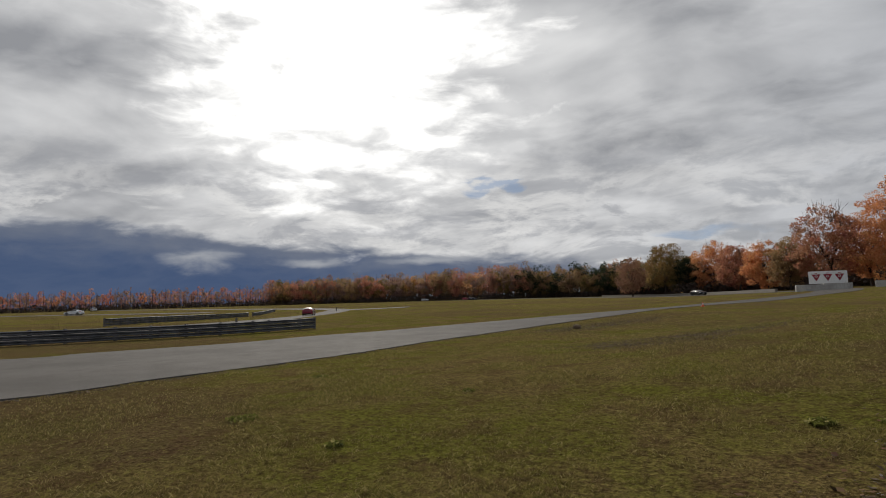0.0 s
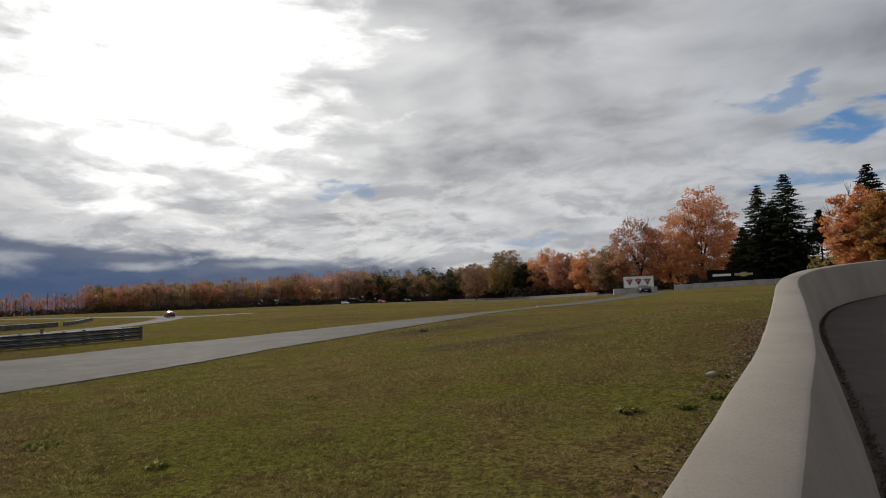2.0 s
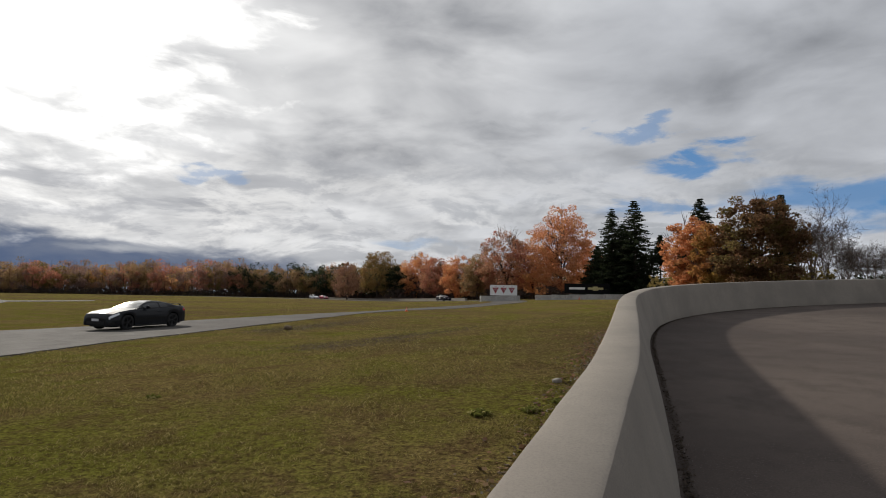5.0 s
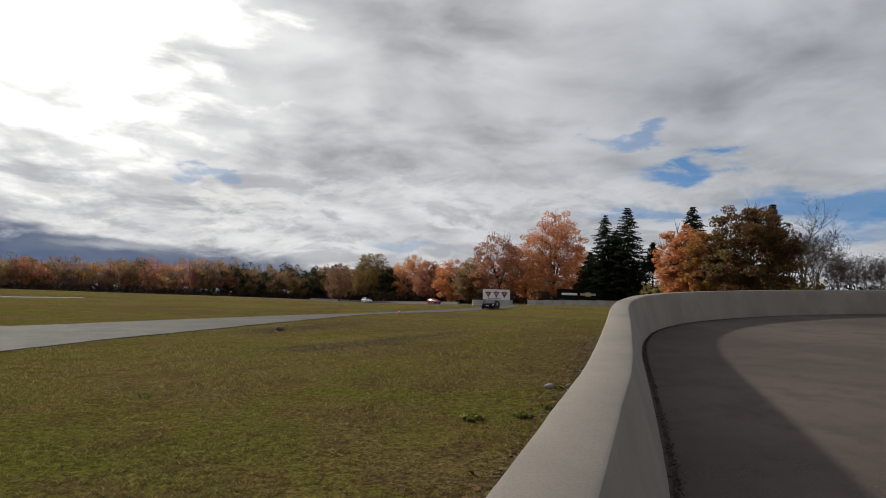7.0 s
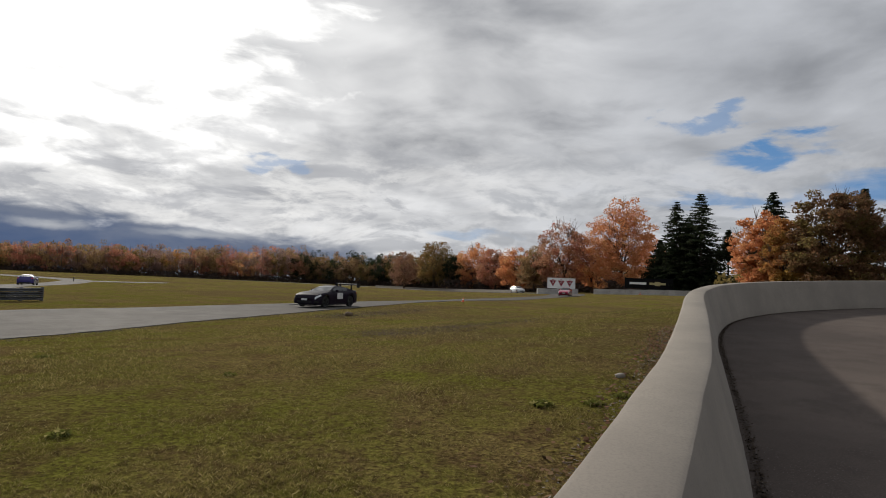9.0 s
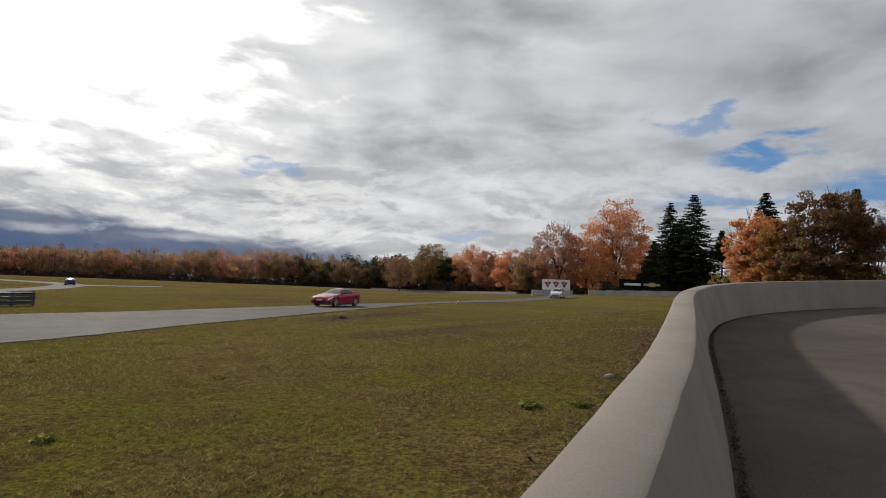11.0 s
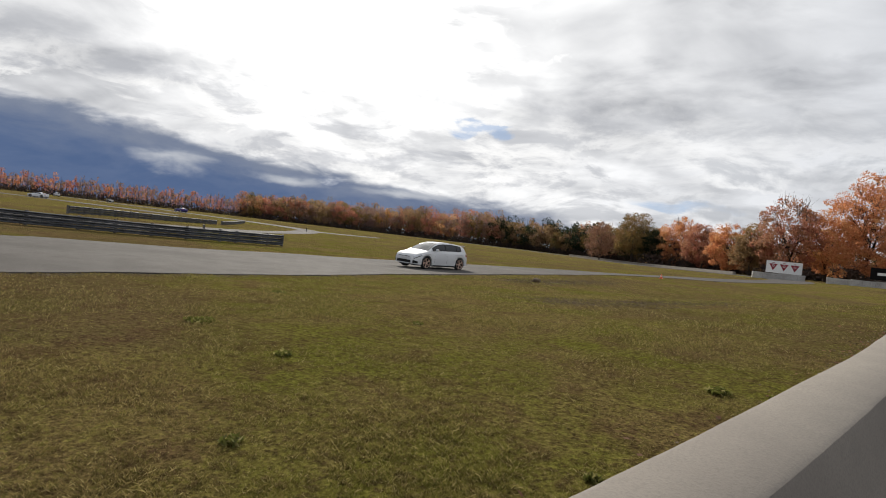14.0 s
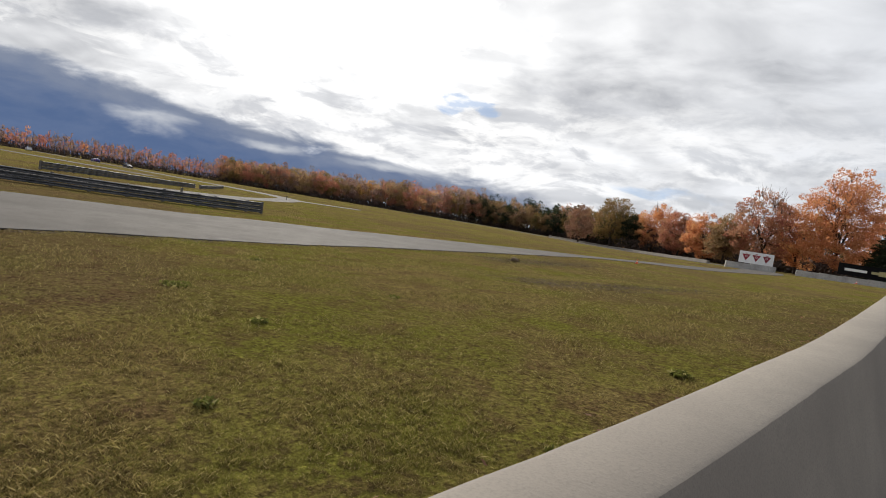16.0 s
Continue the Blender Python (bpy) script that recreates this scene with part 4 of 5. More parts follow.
def build_near_ground():
    scatter_blades("grass_near", "short autumn grass blades, green and straw-coloured", 430000, 1.5, 10.0, -34, 76, 0.024, 0.0021, 11, M_BLADE)
    scatter_blades("grass_mid", "short mown grass between barrier and track", 300000, 8.5, 48.0, -20, 76, 0.030, 0.0036, 12, M_BLADE)
    for i, (at, r, h, n) in enumerate((((-6.0, 5.24), .30, .12, 260), ((-3.95, 4.6), .14, .10, 120), ((0.37, 6.4), .20, .12, 200), ((0.95, 6.5), .16, .14, 150), ((-2.6, 2.6), .12, .10, 110),
                                       ((-0.35, 3.5), .10, .10, 90), ((-3.9, 7.6), .14, .08, 110), ((1.35, 6.9), .16, .12, 150), ((-8.0, 9.0), .22, .10, 160))):
        tuft(at, r * 0.7, h * 0.4, int(n * 0.6), M_WEED, "weed_clump", "low green weed clump in the dry grass", "weed", 30 + i, 0.035)
    litter("bare_earth", "turned brown earth along the edge of the track", [(-8.3, 25), (-7.4, 28), (-6.6, 32), (-5.6, 37)], 0.75, 8000, 0.026, M_DIRT, 41, 0.012)
    litter("scuffed_earth", "scuffed brown earth in the grass", [(-3.6, 14.6), (-2.5, 15.2), (-1.2, 16.2), (0.2, 18.2)], 0.75, 8500, 0.020, M_DIRT, 42, 0.012)
    litter("verge_earth", "brown earth along the broken edge of the asphalt", [(-14.3, -2), (-11.6, 5), (-11.4, 8), (-11.0, 12.5), (-11.2, 20), (-10.7, 25), (-10.1, 30.5), (-8.6, 41)], 0.16, 4200, 0.022, M_DIRT, 43, 0.012)
    inner = [tuple(p) for p in BARRIER[24:110:6]]
    tan = [np.array(b) - np.array(a) for a, b in zip(inner[:-1], inner[1:])]
    edge_out = [tuple(np.array(p) + np.array((-t[1], t[0])) / np.hypot(*t) * 0.62) for p, t in zip(inner, tan)]
    edge_in = [tuple(np.array(p) - np.array((-t[1], t[0])) / np.hypot(*t) * 0.32) for p, t in zip(inner, tan)]
    litter("barrier_gravel", "pale gravel and dry stalks along the barrier's grass side", edge_out[:9], 0.20, 5200, 0.014, M_ROCK, 44, 0.025)
    litter("barrier_earth", "bare red-brown earth along the barrier's grass side", edge_out[:9], 0.26, 5200, 0.026, M_DIRT, 47, 0.02)
    litter("dry_stalks", "dry reddish stalks along the barrier's grass side", edge_out[:9], 0.30, 3000, 0.028, L_BROWN, 45, 0.06)
    litter("fallen_leaves", "dark leaf litter along the foot of the barrier", edge_in, 0.025, 11000, 0.011, M_LITTER, 46, 0.010, 0.003, pavement_height)
    stone((1.55, 8.1), 0.06, 3, M_ROCK, "stone", "pale flat stone in the grass by the barrier")
    stone((-7.6, 26.6), 0.22, 5, M_DIRT, "earth_clod", "dark clod of earth at the edge of the track")
    traffic_cone((-4.3, 56.2), 0.42)
    traffic_cone((24.0, 105.2), 0.5)
    marker_post((-41.0, 35.5), 0.5)
    marker_post((-86.6, 104.3), 0.7)


build_near_ground()


# ---- cars ----
def paint(name, col, rough=0.28, metal=0.0, coat=1.0):
    return plain_material(name, col, 0.5, metal, 0.06, 1.0, coat=coat, spec=0.05)


M_TYRE = plain_material("tyre_rubber", (0.018, 0.018, 0.019), 0.85)
M_TRIM = plain_material("black_trim", (0.012, 0.012, 0.013), 0.5, spec=0.2)
M_GLASS = plain_material("tinted_glass", (0.012, 0.014, 0.016), 0.05, 0.0, 0.1, 1.0, spec=0.45)
M_LAMP = plain_material("lamp_lens", (0.55, 0.57, 0.60), 0.12, 0.3, 0.1, 4.0, coat=1.0)
M_TAIL = plain_material("tail_lens", (0.35, 0.012, 0.014), 0.2, 0.0, 0.1, 4.0, coat=1.0)
M_SILVER = plain_material("alloy_silver", (0.38, 0.38, 0.39), 0.35, 0.8)
M_BRONZE = plain_material("alloy_bronze", (0.58, 0.40, 0.32), 0.4, 0.3)
M_DARKRIM = plain_material("alloy_black", (0.02, 0.02, 0.022), 0.4, 0.3)
M_PLATE = plain_material("plate_white", (0.6, 0.6, 0.6), 0.5)

HATCH = dict(length=4.29, width=1.79, tall=1.46, base=2.63, front=0.87, wheel=0.325,
             deck=[(0, .58), (.03, .66), (.12, .74), (.40, .83), (.75, .90), (1.08, .985), (1.6, .99), (2.6, 1.00), (3.5, 1.02), (3.95, 1.04), (4.14, .98), (4.24, .84), (4.29, .62)],
             roof=[(.98, .95), (1.20, 1.07), (1.55, 1.26), (1.90, 1.40), (2.3, 1.452), (2.8, 1.458), (3.4, 1.42), (3.82, 1.36), (3.98, 1.30), (4.10, 1.12), (4.16, 1.00)],
             wide=[(0, .60), (.04, .70), (.15, .79), (.45, .86), (.87, .893), (1.5, .885), (2.5, .89), (3.5, .893), (3.9, .87), (4.15, .80), (4.25, .72), (4.29, .64)],
             glass=[(1.02, 1.86), (1.42, 2.34), (2.42, 3.22), (3.30, 3.62), (3.99, 4.13)])
COUPE = dict(length=4.78, width=1.90, tall=1.35, base=2.81, front=0.95, wheel=0.355,
             deck=[(0, .56), (.03, .66), (.12, .76), (.5, .88), (1.0, .95), (1.55, 1.00), (2.4, .985), (3.3, 1.01), (3.9, 1.06), (4.4, 1.07), (4.66, 1.06), (4.74, .94), (4.78, .66)],
             roof=[(1.50, .98), (1.80, 1.10), (2.15, 1.25), (2.45, 1.325), (2.8, 1.352), (3.2, 1.33), (3.6, 1.25), (3.95, 1.14), (4.25, 1.06)],
             wide=[(0, .68), (.04, .78), (.15, .87), (.5, .92), (.95, .95), (1.7, .92), (2.8, .925), (3.5, .95), (3.9, .955), (4.4, .91), (4.7, .82), (4.78, .72)],
             glass=[(1.56, 2.38), (1.95, 2.92), (3.0, 3.45), (3.4, 3.41), (3.62, 4.15)])
SPORT = dict(length=4.26, width=1.78, tall=1.31, base=2.575, front=0.85, wheel=0.33,
             deck=[(0, .50), (.03, .60), (.12, .68), (.45, .78), (.85, .85), (1.35, .93), (2.2, .94), (3.0, .97), (3.5, 1.02), (3.95, 1.03), (4.15, 1.02), (4.22, .90), (4.26, .64)],
             roof=[(1.28, .91), (1.60, 1.06), (1.95, 1.22), (2.25, 1.29), (2.55, 1.312), (2.9, 1.285), (3.3, 1.19), (3.65, 1.07), (3.85, 1.02)],
             wide=[(0, .62), (.04, .72), (.15, .80), (.45, .855), (.85, .885), (1.5, .86), (2.5, .865), (3.2, .885), (3.5, .89), (3.95, .85), (4.2, .76), (4.26, .68)],
             glass=[(1.34, 2.18), (1.72, 2.62), (2.70, 3.08), (3.0, 3.02), (3.30, 3.80)])


def curve_of(pairs):
    xs, ys = zip(*pairs)
    return lambda x: float(np.interp(x, xs, ys))


def grid_part(name, rows, mat, parent, label="", closed_ends=False):
    """A sheet through rows of points."""
    w = len(rows[0])
    verts = [p for r in rows for p in r]
    faces = [(i * w + k, i * w + k + 1, (i + 1) * w + k + 1, (i + 1) * w + k) for i in range(len(rows) - 1) for k in range(w - 1)]
    if closed_ends:
        faces += [tuple(range(w)), tuple((len(rows) - 1) * w + k for k in reversed(range(w)))]
    ob = mesh_object(name, verts, faces, mat, parent, label, smooth=True)
    ob.data.set_sharp_from_angle(angle=radians(38))
    return ob


def wheel_part(car, x, y, r, rim_mat, spokes):
    """A wheel as a part with its tyre and rim; y > 0 is the left side."""
    out = 1 if y > 0 else -1
    hub = new("wheel")
    hub.parent = car
    hub.location = (x, y, r)
    prof = [(r * .77, -.10), (r * .93, -.105), (r, -.075), (r, .075), (r * .93, .105), (r * .80, .10), (r * .77, .08)]
    rows = [[(math.cos(t) * a, b, math.sin(t) * a) for a, b in prof] for t in np.linspace(0, 2 * math.pi, 33)]
    grid_part("tyre", rows, M_TYRE, hub)
    bm = bmesh.new()
    for k in range(28):   # outer ring
        a, b = 2 * math.pi * k / 28, 2 * math.pi * (k + 1) / 28
        rod(bm, (math.cos(a) * r * .77, out * .085, math.sin(a) * r * .77), (math.cos(b) * r * .77, out * .085, math.sin(b) * r * .77), .022, .022, 5)
    for k in range(spokes):
        a = 2 * math.pi * k / spokes
        for d in (-.13, .13):
            rod(bm, (math.cos(a) * .05, out * .075, math.sin(a) * .05), (math.cos(a + d) * r * .77, out * .085, math.sin(a + d) * r * .77), .026, .021, 5)
    rod(bm, (0, out * .04, 0), (0, out * .095, 0), .06, .05, 12)
    part("rim", bm, rim_mat, hub)
    bm = bmesh.new()
    rod(bm, (0, out * .0, 0), (0, out * .03, 0), r * .74, r * .74, 24)
    part("brake_disc", bm, M_TRIM, hub)


def make_car(name, spec, body_mat, rim_mat, label, wing=False, stripe=None, spokes=5, flare=0.0):
    car = new(name)
    tagged(car, label, "car")
    L, fr, wb, wr = spec["length"], spec["front"], spec["base"], spec["wheel"]
    deck, roof, wide = curve_of(spec["deck"]), curve_of(spec["roof"]), curve_of(spec["wide"])
    X = lambda x: L / 2 - x
    arches = (fr, fr + wb)
    ra = wr + 0.055
    xs = sorted(set(np.round(np.concatenate([np.linspace(0, L, 46), [a + d for a in arches for d in np.linspace(-ra, ra, 19)], [p[0] for p in spec["deck"]]]), 3)))

    def floor_z(x):
        z = 0.19 + 0.06 * max(0, (x - L + 0.9) / 0.9) + 0.05 * max(0, (0.5 - x) / 0.5)
        for a in arches:
            if abs(x - a) < ra:
                z = max(z, wr + math.sqrt(ra * ra - (x - a) ** 2))
        return z

    def section(x):
        d, h, z = deck(x), wide(x), floor_z(x)
        return [(h - .09, z), (h - .012, z + .02), (h - .002, z + (d - z) * .30), (h, max(z + .03, z + (d - z) * .52)), (h - .022, max(z + .05, d - .20)), (h - .045, max(z + .06, d - .09)),
                (h - .10, max(z + .07, d - .02)), (h * .62, d + .012), (h * .3, d + .022), (0, d + .026)]

    def skin(x, z):
        """Half width of the body's side at a height."""
        pts = section(x)[1:7]
        return float(np.interp(z, [q[1] for q in pts], [q[0] for q in pts]))

    def side_patch(name, a, b, low, high, mat, s, label="", proud=.006, n=8):
        rows = [[(X(x) + proud * .5 * (1 if x < L / 2 else -1), s * (skin(x, z) + proud), z) for z in np.linspace(low(x), high(x), 4)] for x in np.linspace(a, b, n)]
        return grid_part(name, rows, mat, car, label)

    rows = []
    for x in xs:
        half = section(x)
        rows.append([(X(x), y, zz) for y, zz in half] + [(X(x), -y, zz) for y, zz in reversed(half[:-1])])
    grid_part("body", rows, body_mat, car, closed_ends=True)
    # cabin
    r0, r1 = spec["roof"][0][0], spec["roof"][-1][0]
    cx = np.round(np.linspace(r0, r1, 34), 3)

    def belt(x):
        return wide(x) - .12, deck(x) - .03

    def rail(x):
        top = roof(x)
        u = min(1, max(0, (top - deck(x)) / (spec["tall"] - 0.98)))
        return (wide(x) - .12) * (1 - .30 * u) - .02, top - .045 * u

    def side(x, v):
        (a, b), (c, d) = belt(x), rail(x)
        bow = .035 * math.sin(math.pi * v)
        return a + (c - a) * v + bow, b + (d - b) * v

    rows = []
    for x in cx:
        half = [side(x, v) for v in (0, .25, .5, .75, .93)] + [(rail(x)[0] * .93, roof(x) - .012), (rail(x)[0] * .6, roof(x) + .004), (0, roof(x) + .012)]
        rows.append([(X(x), y, z) for y, z in half] + [(X(x), -y, z) for y, z in reversed(half[:-1])])
    grid_part("cabin", rows, body_mat, car, closed_ends=True)
    # glass
    g = spec["glass"]

    def top_sheet(name, a, b):
        rows = []
        for x in np.linspace(a, b, 9):
            w = rail(x)[0] * .93
            rows.append([(X(x) + .006, w * u, roof(x) + .016 - .016 * u * u) for u in np.linspace(-1, 1, 9)])
        grid_part(name, rows, M_GLASS, car, "dark tinted glass")

    top_sheet("windscreen", *g[0])
    top_sheet("rear_window", *g[4])
    for s in (1, -1):
        for a, b in (g[1], g[2], g[3]):
            if b - a < .05:
                continue
            rows = []
            for x in np.linspace(a, b, 10):
                rows.append([(X(x), s * (side(x, v)[0] + .008), side(x, v)[1]) for v in np.linspace(.16, .86, 5)])
            grid_part("side_window", rows, M_GLASS, car, "dark tinted glass")
        # mirror, door handle, lamps
        mx = g[1][0] + .14
        bm = bmesh.new()
        box(bm, (.13, .20, .13), (X(mx), s * (wide(mx) + .02), deck(mx) + .05), .03)
        part("mirror", bm, body_mat, car)
        for hx in ([g[1][1] - .18, g[2][1] - .05] if spec is HATCH else [g[1][1] - .10]):
            bm = bmesh.new()
            box(bm, (.18, .03, .035), (X(hx), s * (wide(hx) - .003), deck(hx) - .17), .008)
            part("door_handle", bm, body_mat, car)
        side_patch("headlight", .045, .50, lambda x: deck(x) - .17 + .06 * x, lambda x: deck(x) - .055, M_LAMP, s, "clear glossy headlight")
        side_patch("headlight_rim", .040, .53, lambda x: deck(x) - .20 + .06 * x, lambda x: deck(x) - .168 + .06 * x, M_TRIM, s, proud=.005)
        side_patch("tail_light", L - .32, L - .015, lambda x: deck(L - .3) - .25, lambda x: deck(L - .3) - .11, M_TAIL, s, "red tail light")
        side_patch("corner_intake", .02, .26, lambda x: .29, lambda x: .45 - .25 * x, M_TRIM, s)
        for hx in ((g[1][0] + .02, g[1][1] + .04, g[2][1] + .06) if spec is HATCH else (g[1][0] + .05, g[1][1] + .06)):
            side_patch("door_seam", hx - .006, hx + .006, lambda x: .30, lambda x: deck(x) - .03, M_TRIM, s, proud=.003, n=2)
        rows = [[(X(x), s * (side(x, v)[0] + .004), side(x, v)[1]) for v in np.linspace(.10, .92, 5)] for x in np.linspace(g[1][0] - .10, (g[3] if g[3][1] - g[3][0] > .05 else g[2])[1] + .05, 18)]
        grid_part("window_surround", rows, M_TRIM, car)
        bm = bmesh.new()
        box(bm, (wb - 2 * ra, .05, .10), (X(fr + wb / 2), s * (wide(fr + wb / 2) - .03), .20), .015)
        part("side_skirt", bm, M_TRIM, car)
    bm = bmesh.new()
    box(bm, (.08, 1.10, .20), (X(.02), 0, .36), .03)
    part("lower_intake", bm, M_TRIM, car)
    bm = bmesh.new()
    box(bm, (.06, .9, .07), (X(.03), 0, deck(0) + .03), .02)
    part("grille", bm, M_TRIM, car)
    bm = bmesh.new()
    box(bm, (.02, .42, .11), (X(-.02), 0, .50), .004)
    part("plate", bm, M_PLATE, car, "blank pale plate")
    bm = bmesh.new()
    box(bm, (L - .5, spec["width"] - .42, .36), (0, 0, .34), .05)
    part("underbody", bm, M_TRIM, car)
    bm = bmesh.new()
    box(bm, (.10, 1.3, .16), (X(L - .03), 0, .32), .03)
    part("rear_diffuser", bm, M_TRIM, car)
    if spec is HATCH:
        bm = bmesh.new()
        box(bm, (.22, 1.16, .035), (X(4.02), 0, 1.355), .012)
        part("roof_spoiler", bm, body_mat, car)
        bm = bmesh.new()
        rod(bm, (X(3.55), 0, 1.40), (X(3.68), 0, 1.50), .014, .006, 6)
        part("aerial", bm, M_TRIM, car)
    elif not wing:
        bm = bmesh.new()
        lift = .09 if spec is COUPE else .035
        box(bm, (.16, 1.3, .03), (X(L - .14), 0, deck(L - .2) + lift), .01)
        for s in (1, -1):
            box(bm, (.10, .05, lift + .02), (X(L - .15), s * .5, deck(L - .2) + lift / 2), .01)
        part("rear_spoiler", bm, body_mat, car)
    if wing:
        bm = bmesh.new()
        box(bm, (.32, 1.72, .03), (X(L - .05), 0, 1.47), .01, Matrix.Rotation(radians(8), 4, "Y"))
        part("rear_wing", bm, M_TRIM, car)
        for s in (1, -1):
            bm = bmesh.new()
            box(bm, (.36, .02, .30), (X(L - .05), s * .87, 1.40), .006)
            part("wing_endplate", bm, M_TRIM, car)
            bm = bmesh.new()
            box(bm, (.16, .03, .50), (X(L - .25), s * .45, 1.24), .006)
            part("wing_strut", bm, M_TRIM, car)
            bm = bmesh.new()
            box(bm, (.62, .012, .40), (X(fr + wb * .55), s * (wide(2.4) + .003), .72), .004)
            part("number_patch", bm, M_PLATE, car, "blank white number patch")
        bm = bmesh.new()
        box(bm, (.30, 1.9, .03), (X(-.05), 0, .15), .01)
        part("front_splitter", bm, M_TRIM, car)
    for x, s in ((fr, 1), (fr, -1), (fr + wb, 1), (fr + wb, -1)):
        wheel_part(car, X(x), s * (wide(x) - .125 + flare), wr, rim_mat, spokes)
    return car


RACING_LINE = spline([(-260, 262), (-160, 257), (-101, 236), (-52, 203.5), (-24, 167), (-12.5, 149.5), (-5, 138), (4.6, 120), (8.8, 109), (10.2, 98), (8.2, 86),
                      (3.6, 72), (-1.5, 61.5), (-6.6, 50.5), (-10.8, 38), (-13.2, 30), (-15.4, 23.5), (-18.8, 17.4), (-23.8, 11.2), (-31, 4), (-40, -4.5), (-50, -14), (-74, -40), (-114, -85)], 40)
HAIRPIN_LINE = spline([(-66, -24), (-52, -4), (-45, 12), (-43, 26), (-46, 42), (-56, 58), (-67, 74), (-77, 90), (-86, 104), (-93, 112), (-103, 116.5), (-120, 119), (-142, 119.5), (-168, 124), (-200, 133), (-300, 165)], 40)
ONCOMING_LINE = HAIRPIN_LINE[::-1] + (0.6, 1.6)
BACK_LINE = spline([(-122, 94), (-139, 83), (-166, 70), (-251, 44)], 40)


def beside(line, d, a, b):
    """The same line, eased d metres to its right between a and b metres along it."""
    t = np.gradient(line, axis=0)
    t /= np.hypot(t[:, 0], t[:, 1])[:, None]
    run = np.concatenate([[0], np.cumsum(np.hypot(*np.diff(line, axis=0).T))])
    return line + np.stack([t[:, 1], -t[:, 0]], 1) * (d * step(a, b, run))[:, None]


def drive(car, line, rows, lift=0.035):
    """Moves a car along a line: rows of seconds and metres along it."""
    run = np.concatenate([[0], np.cumsum(np.hypot(*np.diff(line, axis=0).T))])
    ts, ss = np.array([r[0] for r in rows], float), np.array([r[1] for r in rows], float)
    slope = np.gradient(ss, ts)
    out = []
    for t in np.arange(0, 16.01, 0.25):
        i = min(max(int(np.searchsorted(ts, t, "right")) - 1, 0), len(ts) - 2)
        h = ts[i + 1] - ts[i]
        u = (t - ts[i]) / h
        s = (2 * u**3 - 3 * u**2 + 1) * ss[i] + (u**3 - 2 * u**2 + u) * h * slope[i] + (3 * u**2 - 2 * u**3) * ss[i + 1] + (u**3 - u**2) * h * slope[i + 1]
        at = lambda q: np.array([np.interp(q, run, line[:, 0]), np.interp(q, run, line[:, 1])])
        back, mid, front = at(s - 1.4), at(s), at(s + 1.4)
        yaw = math.degrees(math.atan2(front[1] - back[1], front[0] - back[0]))
        zb, zf, zm = ground_at(*back), ground_at(*front), ground_at(*mid)
        out.append((float(t), pose(mid[0], mid[1], zm + lift, 0, -math.degrees(math.atan2(zf - zb, 2.8)), yaw)))
    walk(car, out)


P_GREY = paint("gunmetal_paint", (0.012, 0.013, 0.016), 0.3, coat=0.35)
P_BLACK = paint("black_purple_paint", (0.010, 0.006, 0.014), 0.28, coat=0.12)
P_WHITE = paint("white_paint", (0.66, 0.67, 0.69), 0.3)
P_RED = paint("raspberry_paint", (0.30, 0.012, 0.045), 0.28, 0.15)
P_BLUE = paint("violet_blue_paint", (0.03, 0.025, 0.16), 0.28, 0.2)
P_MAGENTA = paint("dark_red_paint", (0.16, 0.010, 0.03), 0.25, 0.2)
P_SILVER = paint("silver_paint", (0.45, 0.46, 0.48), 0.3, 0.4)

muscle_car = make_car("muscle_car", COUPE, P_GREY, M_DARKRIM, "dark gunmetal muscle coupe with black wheels on the track")
race_coupe = make_car("race_coupe", COUPE, P_BLACK, M_DARKRIM, "black-violet race coupe with a tall rear wing on the track", wing=True)
sports_coupe = make_car("sports_coupe", SPORT, P_RED, M_BRONZE, "raspberry red sports coupe with bronze wheels on the track")
hatchback = make_car("hatchback", HATCH, P_WHITE, M_BRONZE, "white five-door hatchback with bronze wheels on the track")
violet_coupe = make_car("sports_car", COUPE, P_BLUE, M_SILVER, "violet-blue coupe on the hairpin of the track")
red_coupe = make_car("sports_car", SPORT, P_MAGENTA, M_SILVER, "dark red coupe glinting on the hairpin of the track")
white_coupe = make_car("sports_car", SPORT, P_WHITE, M_SILVER, "white coupe on the back section of the track")
dark_coupe = make_car("sports_car", SPORT, P_GREY, M_SILVER, "dark coupe seen small on the far straight of the track")
silver_car = make_car("parked_car", HATCH, P_SILVER, M_SILVER, "silver hatchback parked on the grass by the far woods")
_x, _y = polar(60.7, 262)
silver_car.matrix_world = pose(_x, _y, ground_at(_x, _y) + 0.01, 0, 0, 160)


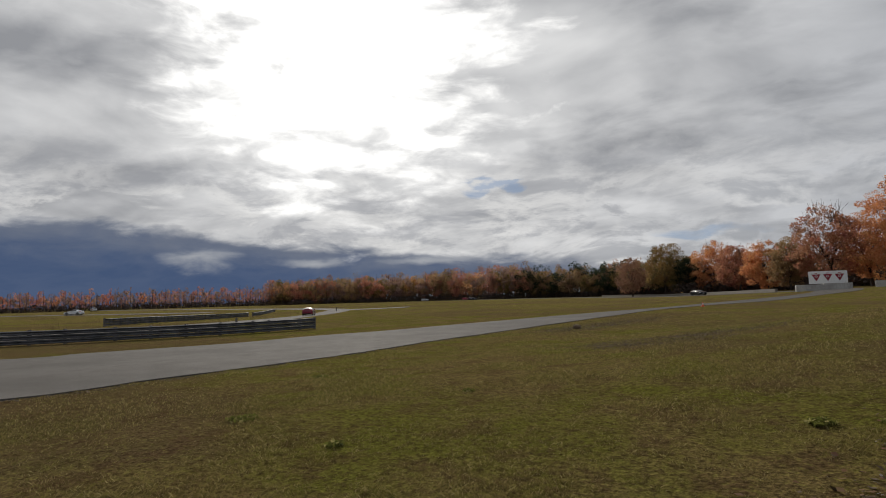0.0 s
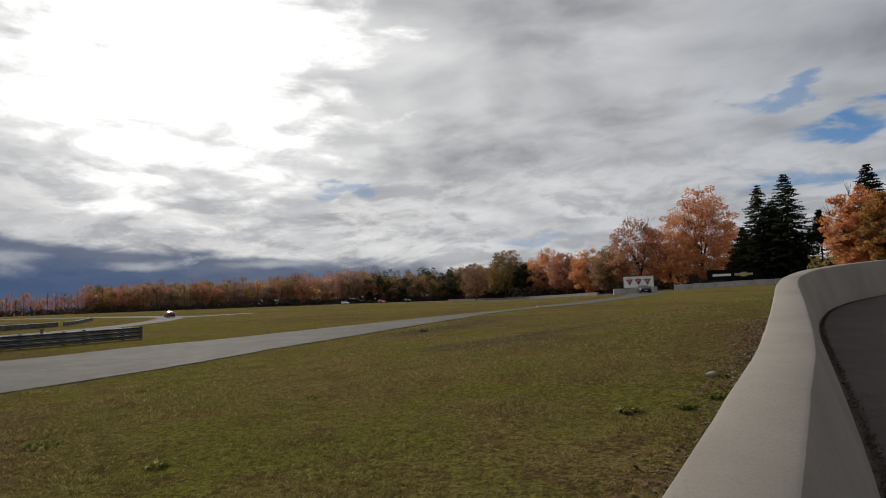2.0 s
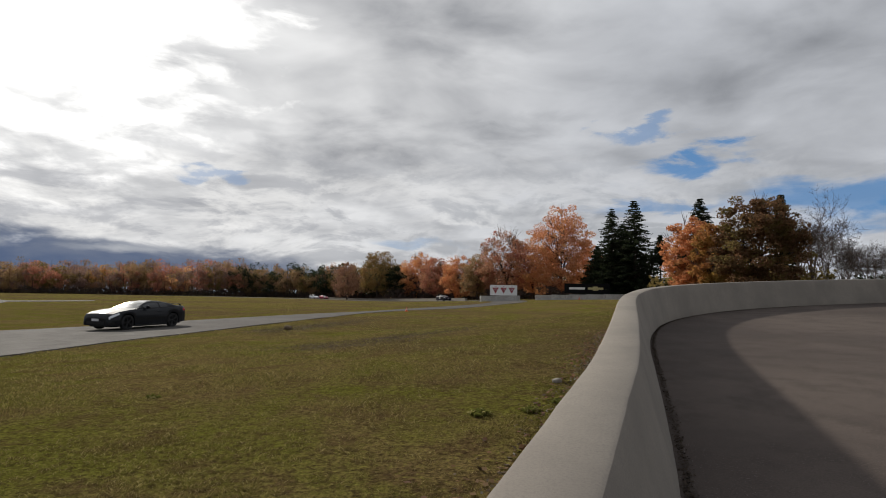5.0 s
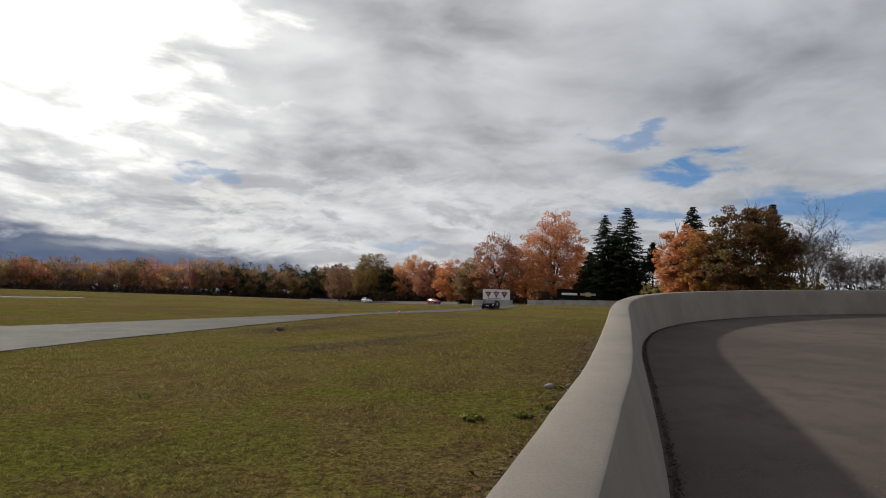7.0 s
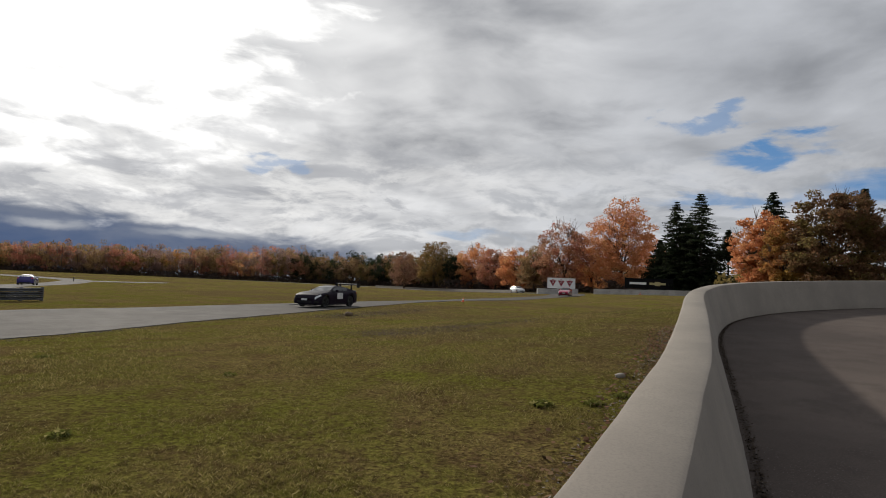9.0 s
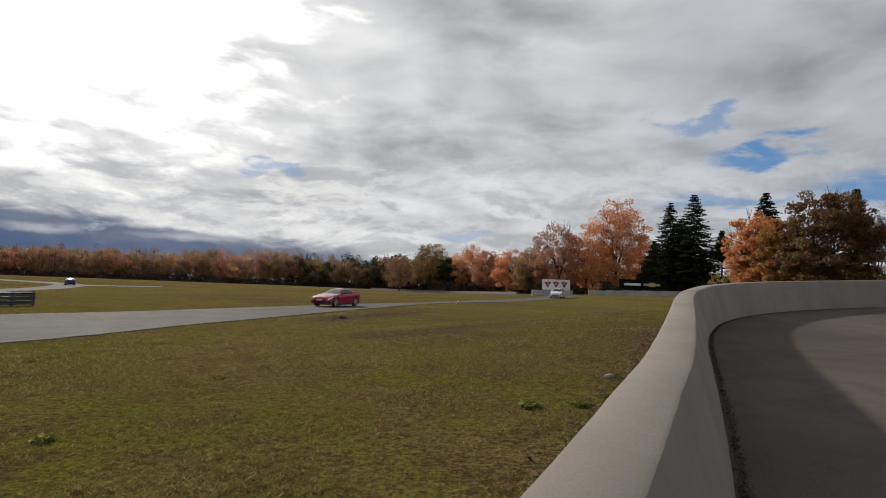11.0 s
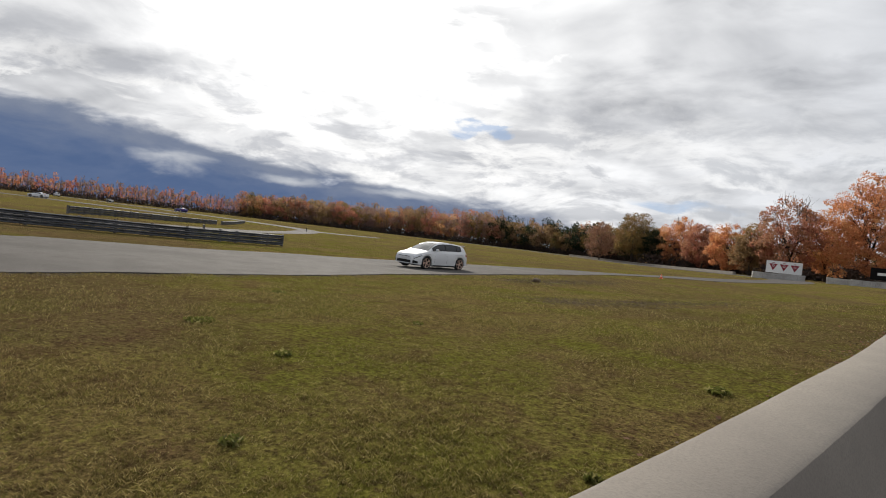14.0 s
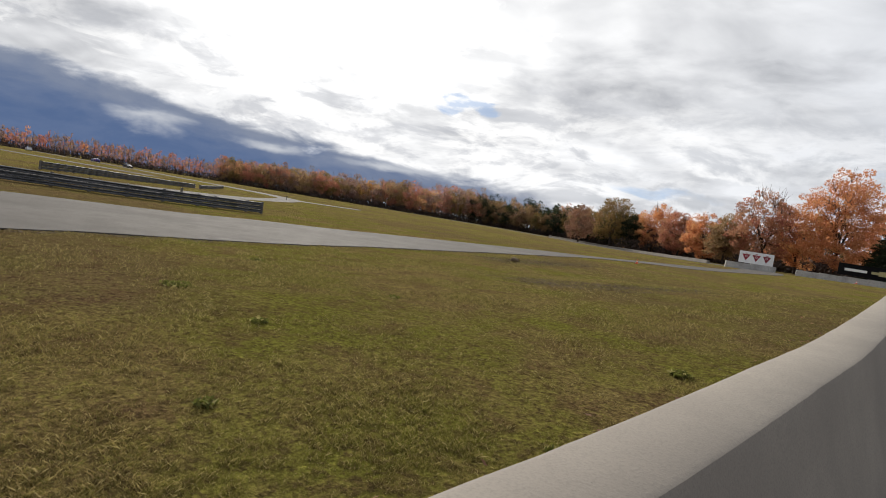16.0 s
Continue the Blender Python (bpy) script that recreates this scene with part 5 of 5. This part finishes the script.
def motions():
    drive(muscle_car, beside(RACING_LINE, 1.9, 352, 390), [(0, 290), (.5, 307.6), (1, 322.7), (1.5, 334.4), (2, 345), (2.5, 357.6), (3, 370), (3.5, 382), (4, 393.8), (4.5, 407.4), (5, 421), (5.5, 436), (6, 452), (7, 485), (9, 546), (10, 564), (16, 570)])
    drive(race_coupe, RACING_LINE, [(0, 142.8), (.5, 157), (1, 172.5), (1.5, 187.6), (2, 202.6), (2.5, 217.5), (3, 234.5), (3.5, 254), (4, 274), (4.5, 293.9), (5, 310), (5.5, 324), (6, 337), (6.5, 350), (7, 363),
                                    (7.5, 374.8), (8, 386.2), (8.5, 398.8), (9, 412.8), (9.5, 428), (10, 444), (11, 476), (13, 536), (14, 560), (16, 566)])
    drive(sports_coupe, beside(RACING_LINE, 2.2, 352, 390), [(0, 138), (.5, 152), (1, 164.6), (1.5, 175.5), (2, 185), (2.5, 193.7), (3, 201.2), (3.5, 208.4), (4, 215.4), (4.5, 223), (5, 234), (5.5, 250), (6, 269), (6.5, 289.5), (7, 308.8), (7.5, 323),
                                      (8, 335.1), (8.5, 344.8), (9, 354), (9.5, 364.5), (10, 377), (10.5, 391.5), (11, 408), (11.5, 425.3), (12, 442), (13, 482), (15, 550), (16, 562)])
    drive(hatchback, RACING_LINE, [(0, 107.9), (.5, 119.5), (1, 133), (1.5, 147), (2, 160.1), (2.5, 172.4), (3, 184.5), (3.5, 195.6), (4, 206.5), (4.5, 217), (5.5, 237.5), (6.5, 259.5), (7, 271.4), (7.5, 283.4), (8, 295.2), (8.5, 307.2), (9, 318.3),
                                   (9.5, 328), (10, 337.3), (10.5, 346.7), (11, 357), (11.5, 367.7), (12, 378.3), (12.5, 389), (13, 399.6), (13.5, 410.2), (14, 421), (14.5, 432.7), (15, 444.8), (15.5, 458), (16, 471)])
    drive(red_coupe, HAIRPIN_LINE, [(0, 108.4), (.5, 128), (1, 143), (1.5, 150.5), (2, 156), (2.5, 163), (3, 170), (4, 184), (6, 215), (10, 320), (14, 395), (16, 405)])
    drive(violet_coupe, HAIRPIN_LINE, [(0, 2), (4, 4), (6, 38), (9, 102.6), (10, 128), (11, 153), (11.5, 163.5), (12, 173.4), (12.5, 182), (13, 192), (13.5, 203), (14, 215), (14.5, 228), (15, 240), (16, 262)])
    drive(white_coupe, BACK_LINE, [(0, 30), (.5, 42), (2, 90), (4, 125), (9, 126), (12, 100), (13, 60), (14, 29.5), (14.5, 28.5), (15, 29.4), (15.5, 32.5), (16, 41)])
    drive(dark_coupe, ONCOMING_LINE, [(0, 2), (9, 4), (11, 24), (12, 44), (13, 67), (13.9, 89), (14.5, 105), (15, 114), (16, 134)])


motions()
